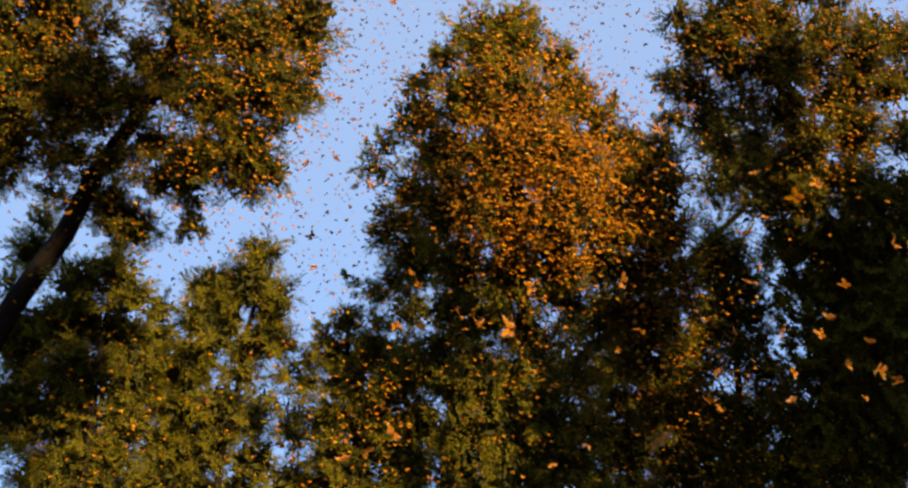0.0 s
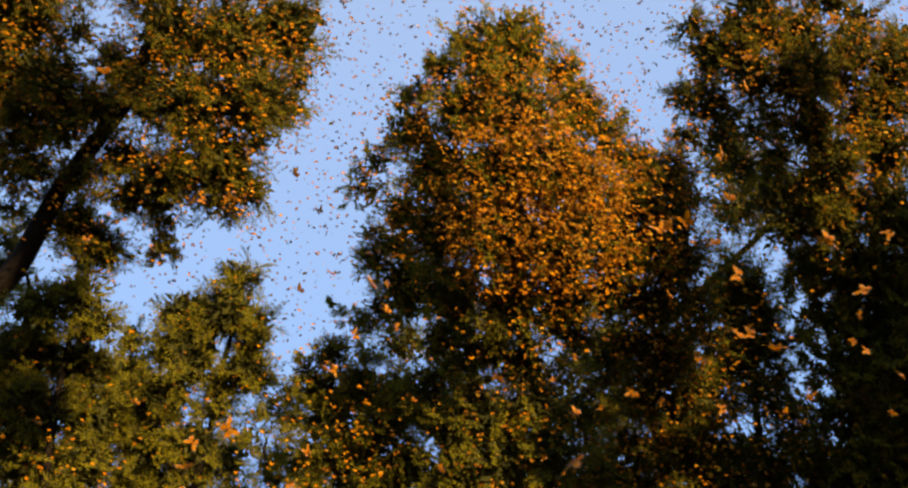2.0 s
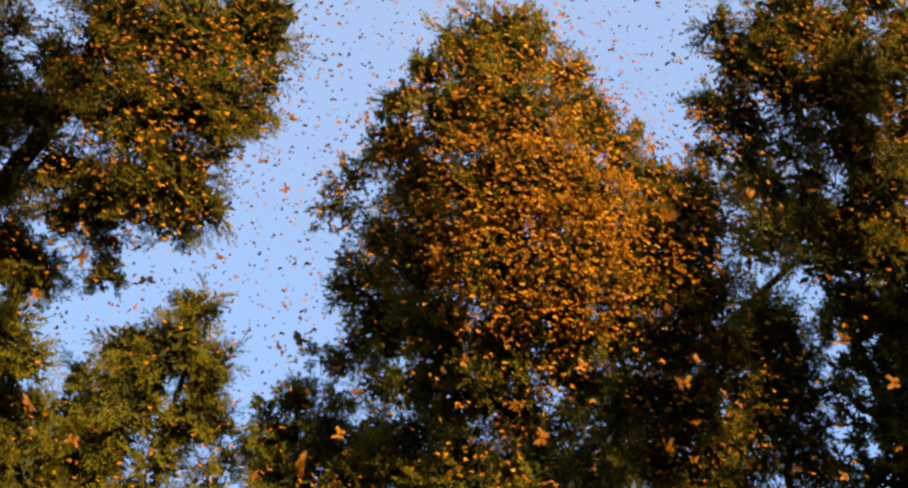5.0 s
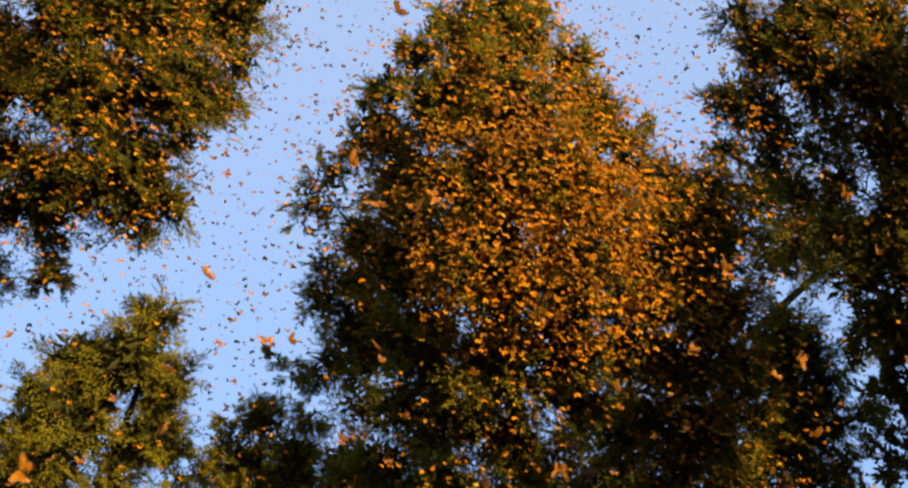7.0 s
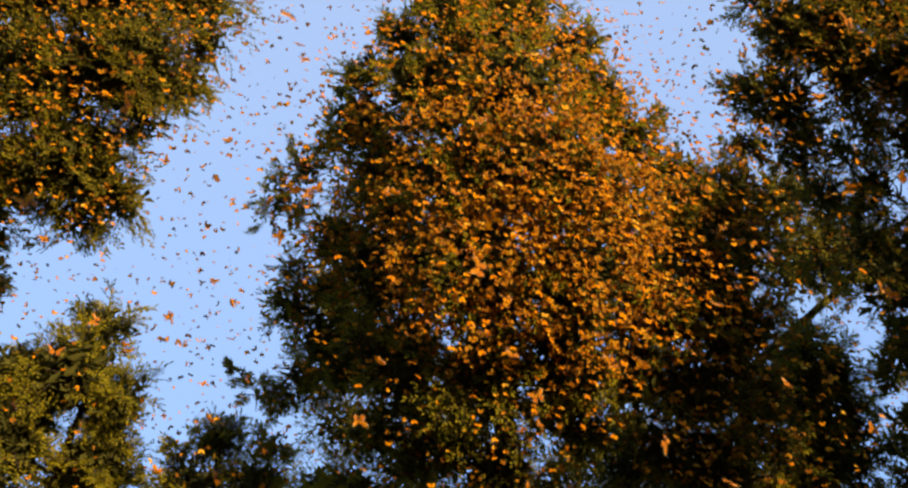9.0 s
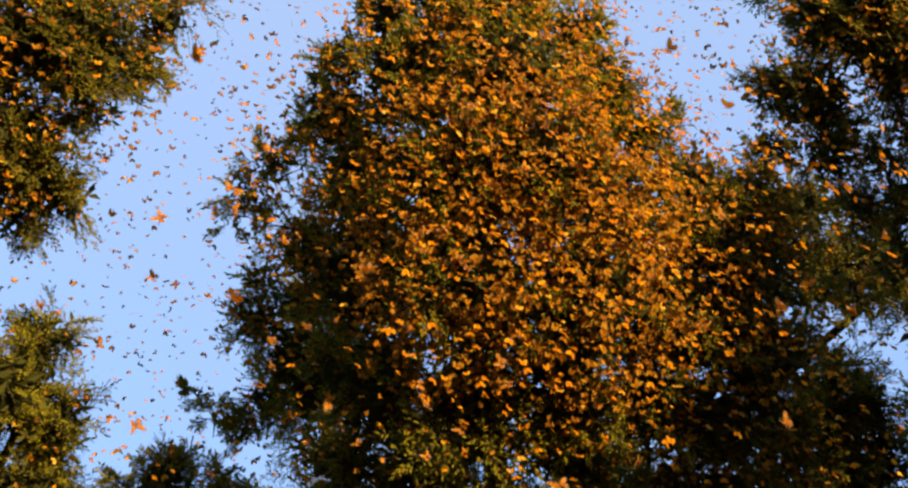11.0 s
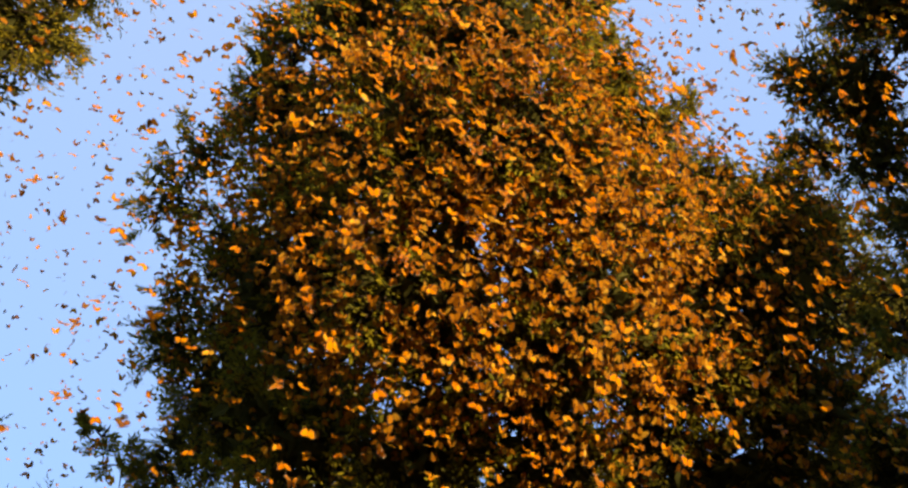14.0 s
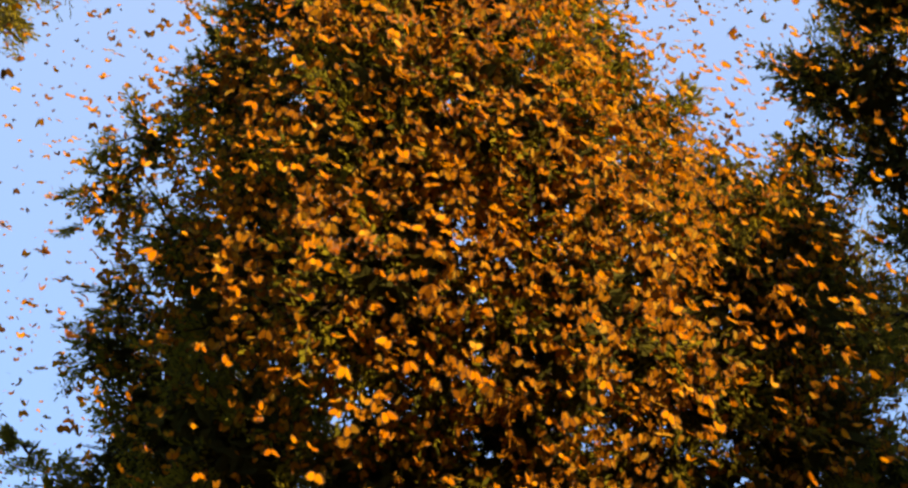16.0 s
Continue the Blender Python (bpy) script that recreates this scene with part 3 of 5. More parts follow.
tree("young_pine", "pale olive conifer standing farther back", (-7.62, 19.77), [(-7.62, 19.77, 16.86), (-8.4, 18.84, 18.4), (-9.18, 17.65, 20.2)], 0.28, CLUMPS_B0, 44, green=CEDAR, wide=0.031, leaf=0.098, fullness=0.7)
CLUMPS_C = [(-1.4, 15.33, 15.1, 0.42, 1, 1.84),
    (-1.69, 15.55, 14.68, 0.46, 0.9, 1.84),
    (-0.91, 15.62, 14.54, 0.59, 0.85, 2.76),
    (-1.43, 15.95, 14.02, 0.74, 1, 3.67),
    (-0.6, 16.02, 13.87, 0.64, 0.9, 5.51),
    (-1.75, 16.44, 13.48, 0.69, 0.9, 2.76),
    (-0.91, 16.56, 13.3, 0.79, 1, 3.67),
    (-0.07, 16.41, 13.43, 0.74, 0.9, 7.35),
    (-2.53, 16.11, 14.5, 0.38, 0.5, 7.35),
    (-2.7, 16.54, 14.02, 0.42, 0.4, 11.02),
    (-2.51, 16.92, 13.39, 0.43, 0.6, 9.18),
    (-0.07, 15.92, 14.35, 0.65, 0.8, 7.35),
    (-1.53, 17.02, 12.64, 0.95, 1, 2.76),
    (-0.29, 16.8, 12.61, 0.84, 1, 4.59)]
CLUMPS_C += [(-2.48, 17.31, 12.57, 0.74, 0.8, 3.67),
    (-0.91, 17.5, 11.87, 1.05, 1, 0)]
CLUMPS_C += [(-1.73, 16.02, 14.8, 0.49, 0.6, 4),
    (-0.97, 16.06, 14.66, 0.56, 0.6, 4),
    (-0.27, 16.29, 14.38, 0.64, 0.6, 4),
    (0.49, 16.23, 14.47, 0.64, 0.6, 4),
    (-1.21, 16.68, 13.83, 0.68, 0.6, 4),
    (-0.4, 16.99, 13.33, 0.75, 0.6, 4),
    (0.64, 16.92, 13.4, 0.75, 0.6, 4),
    (-1.8, 17.23, 13.24, 0.64, 0.6, 4)]
CLUMPS_C += [(-2.24, 15.91, 14.74, 0.3, 0.8, 4),
    (-1.89, 15.57, 15.01, 0.27, 0.8, 4),
    (-1.44, 15.43, 15.13, 0.3, 0.8, 4),
    (-1.59, 15.92, 14.71, 0.38, 0.8, 4),
    (-0.88, 15.75, 14.76, 0.4, 0.8, 4),
    (-0.73, 15.38, 15.11, 0.3, 0.8, 4)]
tree("fir_tree", "small green fir beside the tall one", (-1.14, 17.25), [(-1.14, 17.25, 11.87), (-1.27, 16.41, 13.48), (-1.4, 15.33, 15.3)], 0.34, CLUMPS_C, 55, green=CEDAR, fullness=1.0)
CLUMPS_D = [(1.68, 11.21, 19.05, 0.48, 1, 11.86),
    (1.25, 11.37, 18.69, 0.57, 1, 16.94),
    (2.1, 11.26, 18.55, 0.55, 1, 18.64),
    (1.57, 11.34, 18.07, 0.69, 1, 20.33),
    (2.66, 11.83, 18.82, 0.43, 1, 16.94),
    (3.02, 11.79, 18.84, 0.27, 0.9, 6.78),
    (0.64, 11.76, 18.72, 0.42, 0.9, 10.16),
    (0.28, 12.36, 18.8, 0.38, 0.7, 17.6),
    (-0.1, 12.67, 19.08, 0.29, 0.49, 8.45),
    (0.95, 11.66, 17.54, 0.73, 1, 64.07),
    (1.9, 11.42, 17.12, 0.8, 1, 121.03),
    (2.97, 12.32, 18.26, 0.62, 1, 76.95),
    (3.54, 12.52, 18, 0.43, 1, 48.9),
    (3.86, 12.36, 18.14, 0.18, 1, 8.8)]
CLUMPS_D += [(0.17, 12.8, 18.33, 0.63, 0.9, 80.09),
    (-0.27, 13.19, 18.51, 0.38, 0.88, 35.2),
    (-0.6, 13.45, 18.24, 0.38, 0.66, 35.2),
    (-0.88, 13.75, 17.92, 0.41, 0.49, 22),
    (-0.49, 13.82, 17.82, 0.34, 0.39, 17.6),
    (-0.99, 13.97, 17.68, 0.27, 0.39, 17.6),
    (0.57, 12.87, 17.39, 0.76, 0.95, 107.71),
    (1.39, 11.9, 16.21, 0.78, 1, 239.15),
    (2.32, 11.77, 16.09, 0.77, 1, 295.33),
    (2.98, 12.28, 16.32, 0.57, 1, 246.09),
    (3.91, 12.81, 17.54, 0.46, 1, 90.24),
    (-0.06, 13.85, 17.18, 0.57, 0.85, 52.81),
    (-0.66, 14.41, 17.18, 0.38, 0.49, 26.4),
    (0.67, 13.48, 16.38, 0.8, 0.95, 101.23)]
CLUMPS_D += [(1.55, 12.49, 15.33, 0.83, 1, 268.96),
    (2.55, 12.46, 15.3, 0.77, 1, 277.34),
    (3.5, 12.88, 15.82, 0.62, 1, 141.9),
    (-0.62, 14.74, 16.81, 0.48, 0.8, 13.55),
    (-0.06, 14.87, 16.35, 0.69, 0.95, 3.79),
    (-0.52, 15.75, 16.41, 0.49, 0.95, 2.86),
    (-1.15, 15.88, 16.31, 0.31, 0.4, 2.86),
    (-1.43, 15.69, 16.53, 0.24, 0.21, 2.86),
    (-0.74, 15.97, 16.17, 0.35, 0.55, 2.86),
    (0.74, 13.79, 15.19, 0.77, 0.9, 8.54),
    (1.69, 13.51, 14.83, 0.8, 0.95, 23.78),
    (2.66, 13.41, 14.87, 0.7, 1, 28.34),
    (3.42, 13.72, 15.11, 0.63, 0.95, 14.78),
    (0.56, 14.9, 15.02, 0.55, 0.95, 4.74)]
CLUMPS_D += [(1.5, 14.94, 14.91, 0.6, 0.9, 5.92),
    (2, 15.2, 14.59, 0.6, 0.8, 7.39),
    (3, 14.53, 14.85, 0.45, 0.7, 5.92)]
CLUMPS_D += [(3.32, 12.51, 18.64, 0.49, 0.65, 30),
    (3.7, 12.94, 17.98, 0.49, 0.65, 30),
    (2.91, 12.6, 17.46, 0.56, 0.65, 30),
    (4.08, 13.17, 17.14, 0.51, 0.65, 30),
    (3.22, 13.01, 16.38, 0.55, 0.65, 30),
    (2.64, 13.58, 15.57, 0.6, 0.65, 30),
    (3.56, 13.57, 15.84, 0.61, 0.65, 30),
    (1.77, 14.14, 15.33, 0.67, 0.65, 12),
    (2.69, 14.49, 15.16, 0.67, 0.65, 12),
    (0.91, 14.31, 15.92, 0.63, 0.65, 12),
    (0.06, 15.44, 16.39, 0.58, 0.65, 12),
    (-0.17, 14.78, 17.19, 0.55, 0.65, 30),
    (0.54, 14.13, 16.84, 0.64, 0.65, 30),
    (1.86, 11.92, 18.49, 0.57, 0.65, 30)]
CLUMPS_D += [(1.18, 12.33, 18.11, 0.57, 0.65, 30),
    (0.5, 13.53, 17.72, 0.59, 0.65, 30),
    (1.45, 13.06, 16.46, 0.66, 0.65, 30),
    (2.02, 12.38, 17.16, 0.61, 0.65, 30)]
CLUMPS_D += [(0.91, 11.38, 19.06, 0.43, 0.9, 12),
    (1.33, 11.15, 19.22, 0.38, 0.9, 12),
    (1.86, 11.17, 19.14, 0.43, 0.9, 12),
    (2.31, 11.23, 19.1, 0.38, 0.9, 12),
    (2.09, 11.05, 19.3, 0.27, 0.9, 12),
    (0.63, 11.73, 18.93, 0.34, 0.9, 12),
    (2.82, 11.78, 18.83, 0.39, 0.9, 12),
    (0.23, 12.25, 18.9, 0.3, 0.9, 12),
    (3.28, 12.17, 18.59, 0.32, 0.9, 12)]
tree("fir_tree", "tall cone-shaped fir covered with orange butterflies", (2.73, 19.6), [(2.73, 19.6, 14.48), (2.42, 16.86, 16.28), (2.04, 14.36, 17.19), (1.75, 11.56, 19.07)], 0.7, CLUMPS_D, 66, green=CEDAR, fullness=1.0)
CLUMPS_D2 = [(2.07, 14.58, 13.46, 0.64, 0.9, 19.14),
    (1.42, 15.03, 13.41, 0.75, 0.9, 11.48),
    (0.74, 15.34, 13.48, 0.71, 1, 7.66),
    (2.32, 14.87, 12.76, 0.74, 1, 17.22),
    (1.47, 15.2, 12.63, 0.84, 1, 13.39),
    (0.72, 15.7, 12.7, 0.71, 0.9, 5.74),
    (2.99, 15.04, 13.28, 0.45, 0.55, 15.3),
    (3.16, 15.46, 12.63, 0.59, 0.7, 13.39),
    (0.35, 15.13, 14.31, 0.52, 0.95, 3.83),
    (1.13, 14.93, 13.92, 0.52, 0.9, 13.39),
    (2.54, 14.62, 14.17, 0.36, 0.6, 13.39),
    (3.34, 14.72, 14, 0.41, 0.6, 7.66),
    (0.71, 15.98, 11.99, 0.78, 1, 3.83),
    (1.64, 15.53, 11.86, 0.86, 1, 9.56)]
CLUMPS_D2 += [(2.58, 15.38, 11.98, 0.77, 1, 11.48),
    (1.8, 15.97, 11.18, 1.06, 1, 1.92),
    (3.16, 16, 11.45, 0.77, 1, 3.83)]
CLUMPS_D2 += [(1.97, 14.79, 14.43, 0.61, 0.65, 7.5),
    (1.1, 14.9, 14.67, 0.53, 0.65, 7.5),
    (3.05, 15.27, 13.68, 0.61, 0.65, 7.5),
    (1.73, 15.34, 13.61, 0.61, 0.65, 7.5),
    (2.44, 15.62, 12.77, 0.65, 0.65, 7.5),
    (1.25, 16.02, 12.53, 0.65, 0.65, 7.5),
    (3.28, 16.18, 11.96, 0.64, 0.65, 7.5)]
tree("fir_tree", "olive green fir below the tall one", (1.78, 16.06), [(1.78, 16.06, 11.18), (1.06, 15.72, 12.74), (0.35, 15.13, 14.58)], 0.42, CLUMPS_D2, 77, green=CEDAR, fullness=0.75)
CLUMPS_E = [(4.34, 12.59, 16.93, 0.57, 1, 63.37),
    (4.06, 12.74, 16.37, 0.62, 1, 71.29),
    (4.82, 12.7, 17.19, 0.48, 0.95, 31.68),
    (4.45, 12.92, 16.13, 0.66, 1, 55.45),
    (5.03, 13.1, 16.72, 0.48, 0.8, 31.68),
    (3.92, 13.24, 15.61, 0.66, 1, 59.41),
    (4.61, 13.45, 15.53, 0.66, 1, 39.6),
    (4.26, 13.93, 15.02, 0.71, 1, 35.64),
    (5.12, 14.28, 15.41, 0.53, 0.9, 19.8),
    (3.91, 14.64, 14.67, 0.63, 0.85, 27.72),
    (4.62, 14.69, 14.57, 0.73, 1, 23.77),
    (4.14, 15.37, 14.06, 0.69, 0.9, 27.72),
    (4.9, 15.54, 14.03, 0.69, 0.95, 15.84),
    (4, 16.17, 13.59, 0.64, 0.95, 23.77)]
CLUMPS_E += [(4.83, 16.28, 13.41, 0.8, 1, 19.8),
    (5.81, 15.99, 14.31, 0.55, 0.7, 9.51),
    (5.77, 16.59, 13.44, 0.81, 1, 4.76),
    (6.55, 16.06, 14.59, 0.5, 0.6, 3.96),
    (6.72, 16.88, 13.47, 0.71, 0.9, 3.17),
    (6.55, 16.74, 14.25, 0.5, 0.4, 3.96),
    (4.07, 16.67, 12.82, 0.84, 1, 11.88),
    (5.1, 16.79, 12.64, 0.95, 1, 6.34),
    (6.34, 17.15, 12.57, 0.97, 1, 2.38),
    (4.34, 17.22, 11.98, 1.05, 1, 2.38),
    (5.82, 17.51, 11.77, 1.05, 1, 0),
    (7.21, 16.3, 15.13, 0.48, 0.6, 1.58),
    (7.04, 16.56, 14.64, 0.52, 0.7, 2.38),
    (7.27, 17, 14.14, 0.57, 0.55, 1.58)]
CLUMPS_E += [(4.19, 12.76, 17.54, 0.48, 0.65, 12),
    (4.7, 13.13, 17.09, 0.51, 0.65, 12),
    (4.08, 14.37, 15.46, 0.62, 0.65, 12),
    (3.66, 15.24, 14.84, 0.63, 0.65, 12),
    (4.6, 15.45, 14.69, 0.69, 0.65, 12),
    (4.99, 13.83, 16.03, 0.57, 0.65, 12),
    (4.41, 13.55, 16.25, 0.51, 0.65, 12),
    (4.77, 16.45, 13.95, 0.76, 0.65, 12),
    (3.93, 17.03, 13.24, 0.76, 0.65, 12),
    (5.63, 17.2, 13.29, 0.89, 0.65, 12),
    (5.4, 16.08, 14.53, 0.57, 0.65, 12),
    (5.3, 14.83, 15.36, 0.52, 0.65, 12)]
tree("fir_tree", "shaded dark fir dotted with orange butterflies", (5.57, 17.98), [(5.57, 17.98, 11.77), (5.19, 15.47, 14.48), (4.82, 12.7, 17.43)], 0.48, CLUMPS_E, 88, green=FIR, fullness=0.85)
CLUMPS_F = [(5.18, 11.16, 19.31, 0.43, 1, 36.21),
    (5.5, 11.38, 18.83, 0.6, 1, 46.56),
    (6.17, 10.99, 19, 0.76, 1, 36.21),
    (7, 11.05, 18.89, 0.7, 1, 31.04),
    (5.05, 12.1, 18.48, 0.39, 1, 36.21),
    (5.45, 12.01, 18.13, 0.56, 1, 51.73),
    (6.08, 11.38, 18.16, 0.69, 1, 51.73),
    (6.93, 11.27, 18.02, 0.78, 1, 46.56),
    (7.94, 11.21, 18.63, 0.66, 1, 36.21),
    (8.65, 11.41, 18.37, 0.7, 1, 31.04),
    (5.01, 12.5, 17.82, 0.36, 1, 31.04),
    (5.59, 12.42, 17.65, 0.46, 0.78, 31.04),
    (6.06, 12.85, 17.36, 0.46, 0.66, 20.69),
    (6.59, 12.21, 18.05, 0.46, 0.78, 25.87)]
CLUMPS_F += [(7.08, 11.96, 17.44, 0.69, 1, 41.39),
    (8.04, 11.98, 17.78, 0.55, 1, 31.04),
    (7.49, 12.36, 16.98, 0.74, 1, 36.21),
    (8.55, 12.31, 17.37, 0.66, 1, 20.69),
    (7.14, 12.81, 16.7, 0.6, 1, 25.87),
    (6.58, 13.19, 16.94, 0.46, 0.74, 15.52),
    (6.05, 13.48, 17.08, 0.42, 0.39, 10.35),
    (6.2, 13.86, 16.86, 0.36, 0.39, 6.21),
    (6.72, 13.23, 16.27, 0.6, 1, 15.52),
    (7.49, 13.1, 16.14, 0.74, 1, 8.28),
    (8.47, 12.98, 16.44, 0.7, 1, 5.17),
    (7.29, 13.8, 15.81, 0.55, 1, 4.14),
    (6.29, 10.53, 19.94, 0.92, 1, 15.52),
    (7.64, 10.63, 19.73, 0.71, 1, 15.52)]
CLUMPS_F += [(6.85, 13.19, 17.56, 0.31, 0.39, 5.17),
    (6.52, 12.82, 18.33, 0.41, 0.8, 6.63),
    (7.01, 13.13, 17.99, 0.41, 0.8, 6.63),
    (6.23, 13.3, 17.89, 0.34, 0.7, 5.31)]
CLUMPS_F += [(9.02, 11.42, 19.04, 0.69, 0.7, 10),
    (9.71, 11.53, 18.9, 0.69, 0.7, 10),
    (9.47, 12.09, 18.25, 0.69, 0.7, 10),
    (8.67, 12.1, 18.27, 0.69, 0.7, 10),
    (9.75, 12.72, 17.5, 0.69, 0.7, 10),
    (8.76, 12.84, 17.39, 0.69, 0.7, 10),
    (7.84, 11.85, 18.51, 0.63, 0.7, 10),
    (7.02, 11.77, 18.59, 0.59, 0.7, 10),
    (6.26, 11.62, 18.96, 0.55, 0.7, 10),
    (5.62, 11.59, 19.29, 0.46, 0.7, 10),
    (5.47, 12.11, 18.85, 0.42, 0.7, 10),
    (8.05, 13.2, 16.95, 0.63, 0.7, 10),
    (8.96, 13.47, 16.56, 0.69, 0.7, 10),
    (9.72, 13.4, 16.64, 0.69, 0.7, 10)]
CLUMPS_F += [(8.24, 11.17, 19.45, 0.58, 0.7, 10),
    (7.07, 11.24, 19.37, 0.52, 0.7, 10),
    (6.03, 12.64, 18.4, 0.49, 0.7, 10),
    (6.91, 13.22, 17.98, 0.47, 0.7, 10)]
tree("fir_tree", "tall dense fir with sunlit olive top", (9.86, 18.89), [(9.86, 18.89, 13.97), (9.24, 16.44, 15.89), (8.57, 14.6, 16.93), (7.5, 12.81, 17.93), (6.65, 11.23, 19.33)], 0.64, CLUMPS_F, 99, green=FIR, fullness=0.92)
CLUMPS_H = [(8.09, 13.64, 15.51, 0.83, 1, 0.51),
    (8.69, 14.1, 14.97, 0.99, 1, 0.51),
    (8.01, 14.48, 15.01, 0.69, 1, 0.51),
    (8.08, 14.8, 14.22, 0.88, 1, 1.02),
    (8.75, 14.94, 13.61, 1.12, 1, 0.51),
    (7.87, 15.34, 13.64, 0.78, 1, 1.02),
    (8.01, 15.76, 12.95, 0.98, 1, 1.02),
    (7.5, 16.41, 13.31, 0.64, 0.9, 1.02),
    (9.27, 13.61, 15.89, 1.05, 1, 0),
    (7.85, 15.5, 14.71, 0.32, 0.5, 0),
    (7.69, 16.42, 12.87, 0.95, 1, 0.51),
    (8.93, 15.95, 12.47, 1.23, 1, 0),
    (7.38, 16.93, 12.33, 0.95, 1, 0),
    (8.23, 16.56, 11.83, 1.12, 1, 0)]
CLUMPS_H += [(8.55, 14.42, 14.21, 0.92, 1, 0.51),
    (7.71, 13.93, 15.64, 0.53, 0.9, 0.51),
    (9.51, 14.48, 14.49, 1.15, 1, 0),
    (7.78, 15.61, 15.86, 0.41, 0.4, 0),
    (7.76, 15.74, 14.88, 0.46, 0.75, 0.51),
    (7.6, 16.59, 14.78, 0.36, 0.4, 0),
    (7.81, 16.32, 14.22, 0.53, 0.8, 0.51),
    (7.5, 14.76, 16.41, 0.45, 0.5, 0.51),
    (7.76, 14.76, 15.76, 0.49, 0.75, 0.51),
    (7.71, 15.95, 15.29, 0.34, 0.4, 0),
    (7.64, 16.94, 13.97, 0.5, 0.55, 0)]
CLUMPS_H += [(8.22, 14.31, 16.08, 0.54, 0.9, 1),
    (9, 14.23, 15.85, 0.75, 0.9, 1),
    (9.7, 14.23, 15.83, 0.69, 0.9, 1),
    (8.55, 15.05, 15.17, 0.65, 0.9, 1),
    (9.24, 14.9, 14.76, 0.8, 0.9, 1),
    (8.44, 15.84, 14.31, 0.65, 0.9, 1),
    (9.09, 15.59, 13.86, 0.8, 0.9, 1),
    (8.3, 16.48, 13.35, 0.67, 0.9, 1),
    (8.87, 16.53, 12.85, 0.86, 0.9, 1),
    (9.54, 16.18, 13.15, 0.8, 0.9, 1),
    (7.98, 17.18, 12.7, 0.72, 0.9, 1),
    (6.89, 17.39, 12.84, 0.77, 0.9, 1)]
CLUMPS_H += [(7.32, 13.97, 16.88, 0.38, 0.9, 1),
    (7.69, 14.01, 16.59, 0.46, 0.9, 1),
    (7.59, 13.59, 16.94, 0.38, 0.9, 1),
    (7.5, 14.56, 16.62, 0.26, 0.9, 1)]
CLUMPS_H += [(9.16, 15.06, 15.76, 0.81, 1, 0),
    (9.83, 15.27, 15.31, 0.83, 1, 0),
    (9.06, 15.95, 14.65, 0.81, 1, 0),
    (9.8, 16.15, 14.2, 0.92, 1, 0),
    (8.95, 16.82, 13.73, 0.79, 1, 0),
    (9.6, 17.09, 13, 0.92, 1, 0),
    (8.74, 15.76, 15.1, 0.55, 1, 0)]
tree("fir_tree", "dark fir in deep shade", (9.27, 16.86), [(9.27, 16.86, 11.83), (8.39, 15.95, 14.11), (7.5, 14.76, 16.63)], 0.62, CLUMPS_H, 110, green=FIR, leaf=0.126, wide=0.048, fullness=0.42)
CLUMPS_G = [(6.41, 15.25, 16.97, 0.46, 1, 1.02),
    (6.2, 15.46, 16.34, 0.6, 1, 1.53),
    (6.93, 15.81, 16.32, 0.45, 0.8, 1.02),
    (6.37, 15.99, 15.75, 0.6, 0.9, 1.53),
    (7.04, 16.27, 15.81, 0.45, 0.5, 1.02),
    (5.91, 16.45, 15.26, 0.66, 0.8, 1.53),
    (6.8, 16.74, 15.3, 0.62, 0.6, 1.02),
    (7.38, 16.56, 15.46, 0.39, 0.35, 0),
    (7.71, 17.02, 14.92, 0.45, 0.3, 0),
    (7.38, 17.49, 14.42, 0.67, 0.4, 0),
    (5.66, 17.39, 14.66, 0.78, 0.8, 1.02),
    (6.69, 17.57, 13.97, 0.88, 0.8, 0),
    (7.83, 17.71, 14.15, 0.5, 0.4, 0),
    (6.48, 15.68, 16.88, 0.5, 0.9, 2.04)]
CLUMPS_G += [(7.03, 15.57, 17.14, 0.36, 0.7, 1.53),
    (6.62, 16.16, 16.23, 0.59, 0.9, 2.04),
    (7.55, 16.14, 16.76, 0.32, 0.5, 1.02),
    (8.04, 15.79, 17.05, 0.39, 0.5, 1.02),
    (8.01, 16.48, 16.21, 0.48, 0.6, 1.02),
    (7.28, 16.59, 15.96, 0.59, 0.85, 1.53),
    (6.5, 16.7, 15.72, 0.59, 1, 1.53),
    (6.2, 14.77, 16.58, 0.36, 0.9, 2.55),
    (6.52, 14.99, 16.18, 0.48, 0.9, 2.55),
    (6.01, 15.04, 16.18, 0.41, 0.9, 2.55),
    (5.47, 14.87, 14.94, 0.48, 0.8, 7.92),
    (7, 15.62, 15.89, 0.43, 0.7, 1.58),
    (6.55, 15.71, 15.4, 0.5, 0.8, 3.17),
    (6.82, 15.22, 16.56, 0.35, 0.7, 1.58)]
CLUMPS_G += [(6.11, 14.79, 16.43, 0.36, 0.9, 4),
    (6.55, 14.95, 16.25, 0.36, 0.9, 4),
    (6.05, 15.13, 15.99, 0.33, 0.9, 4),
    (6.83, 15.34, 16.01, 0.31, 0.9, 4),
    (6.39, 15.52, 15.66, 0.34, 0.9, 4)]
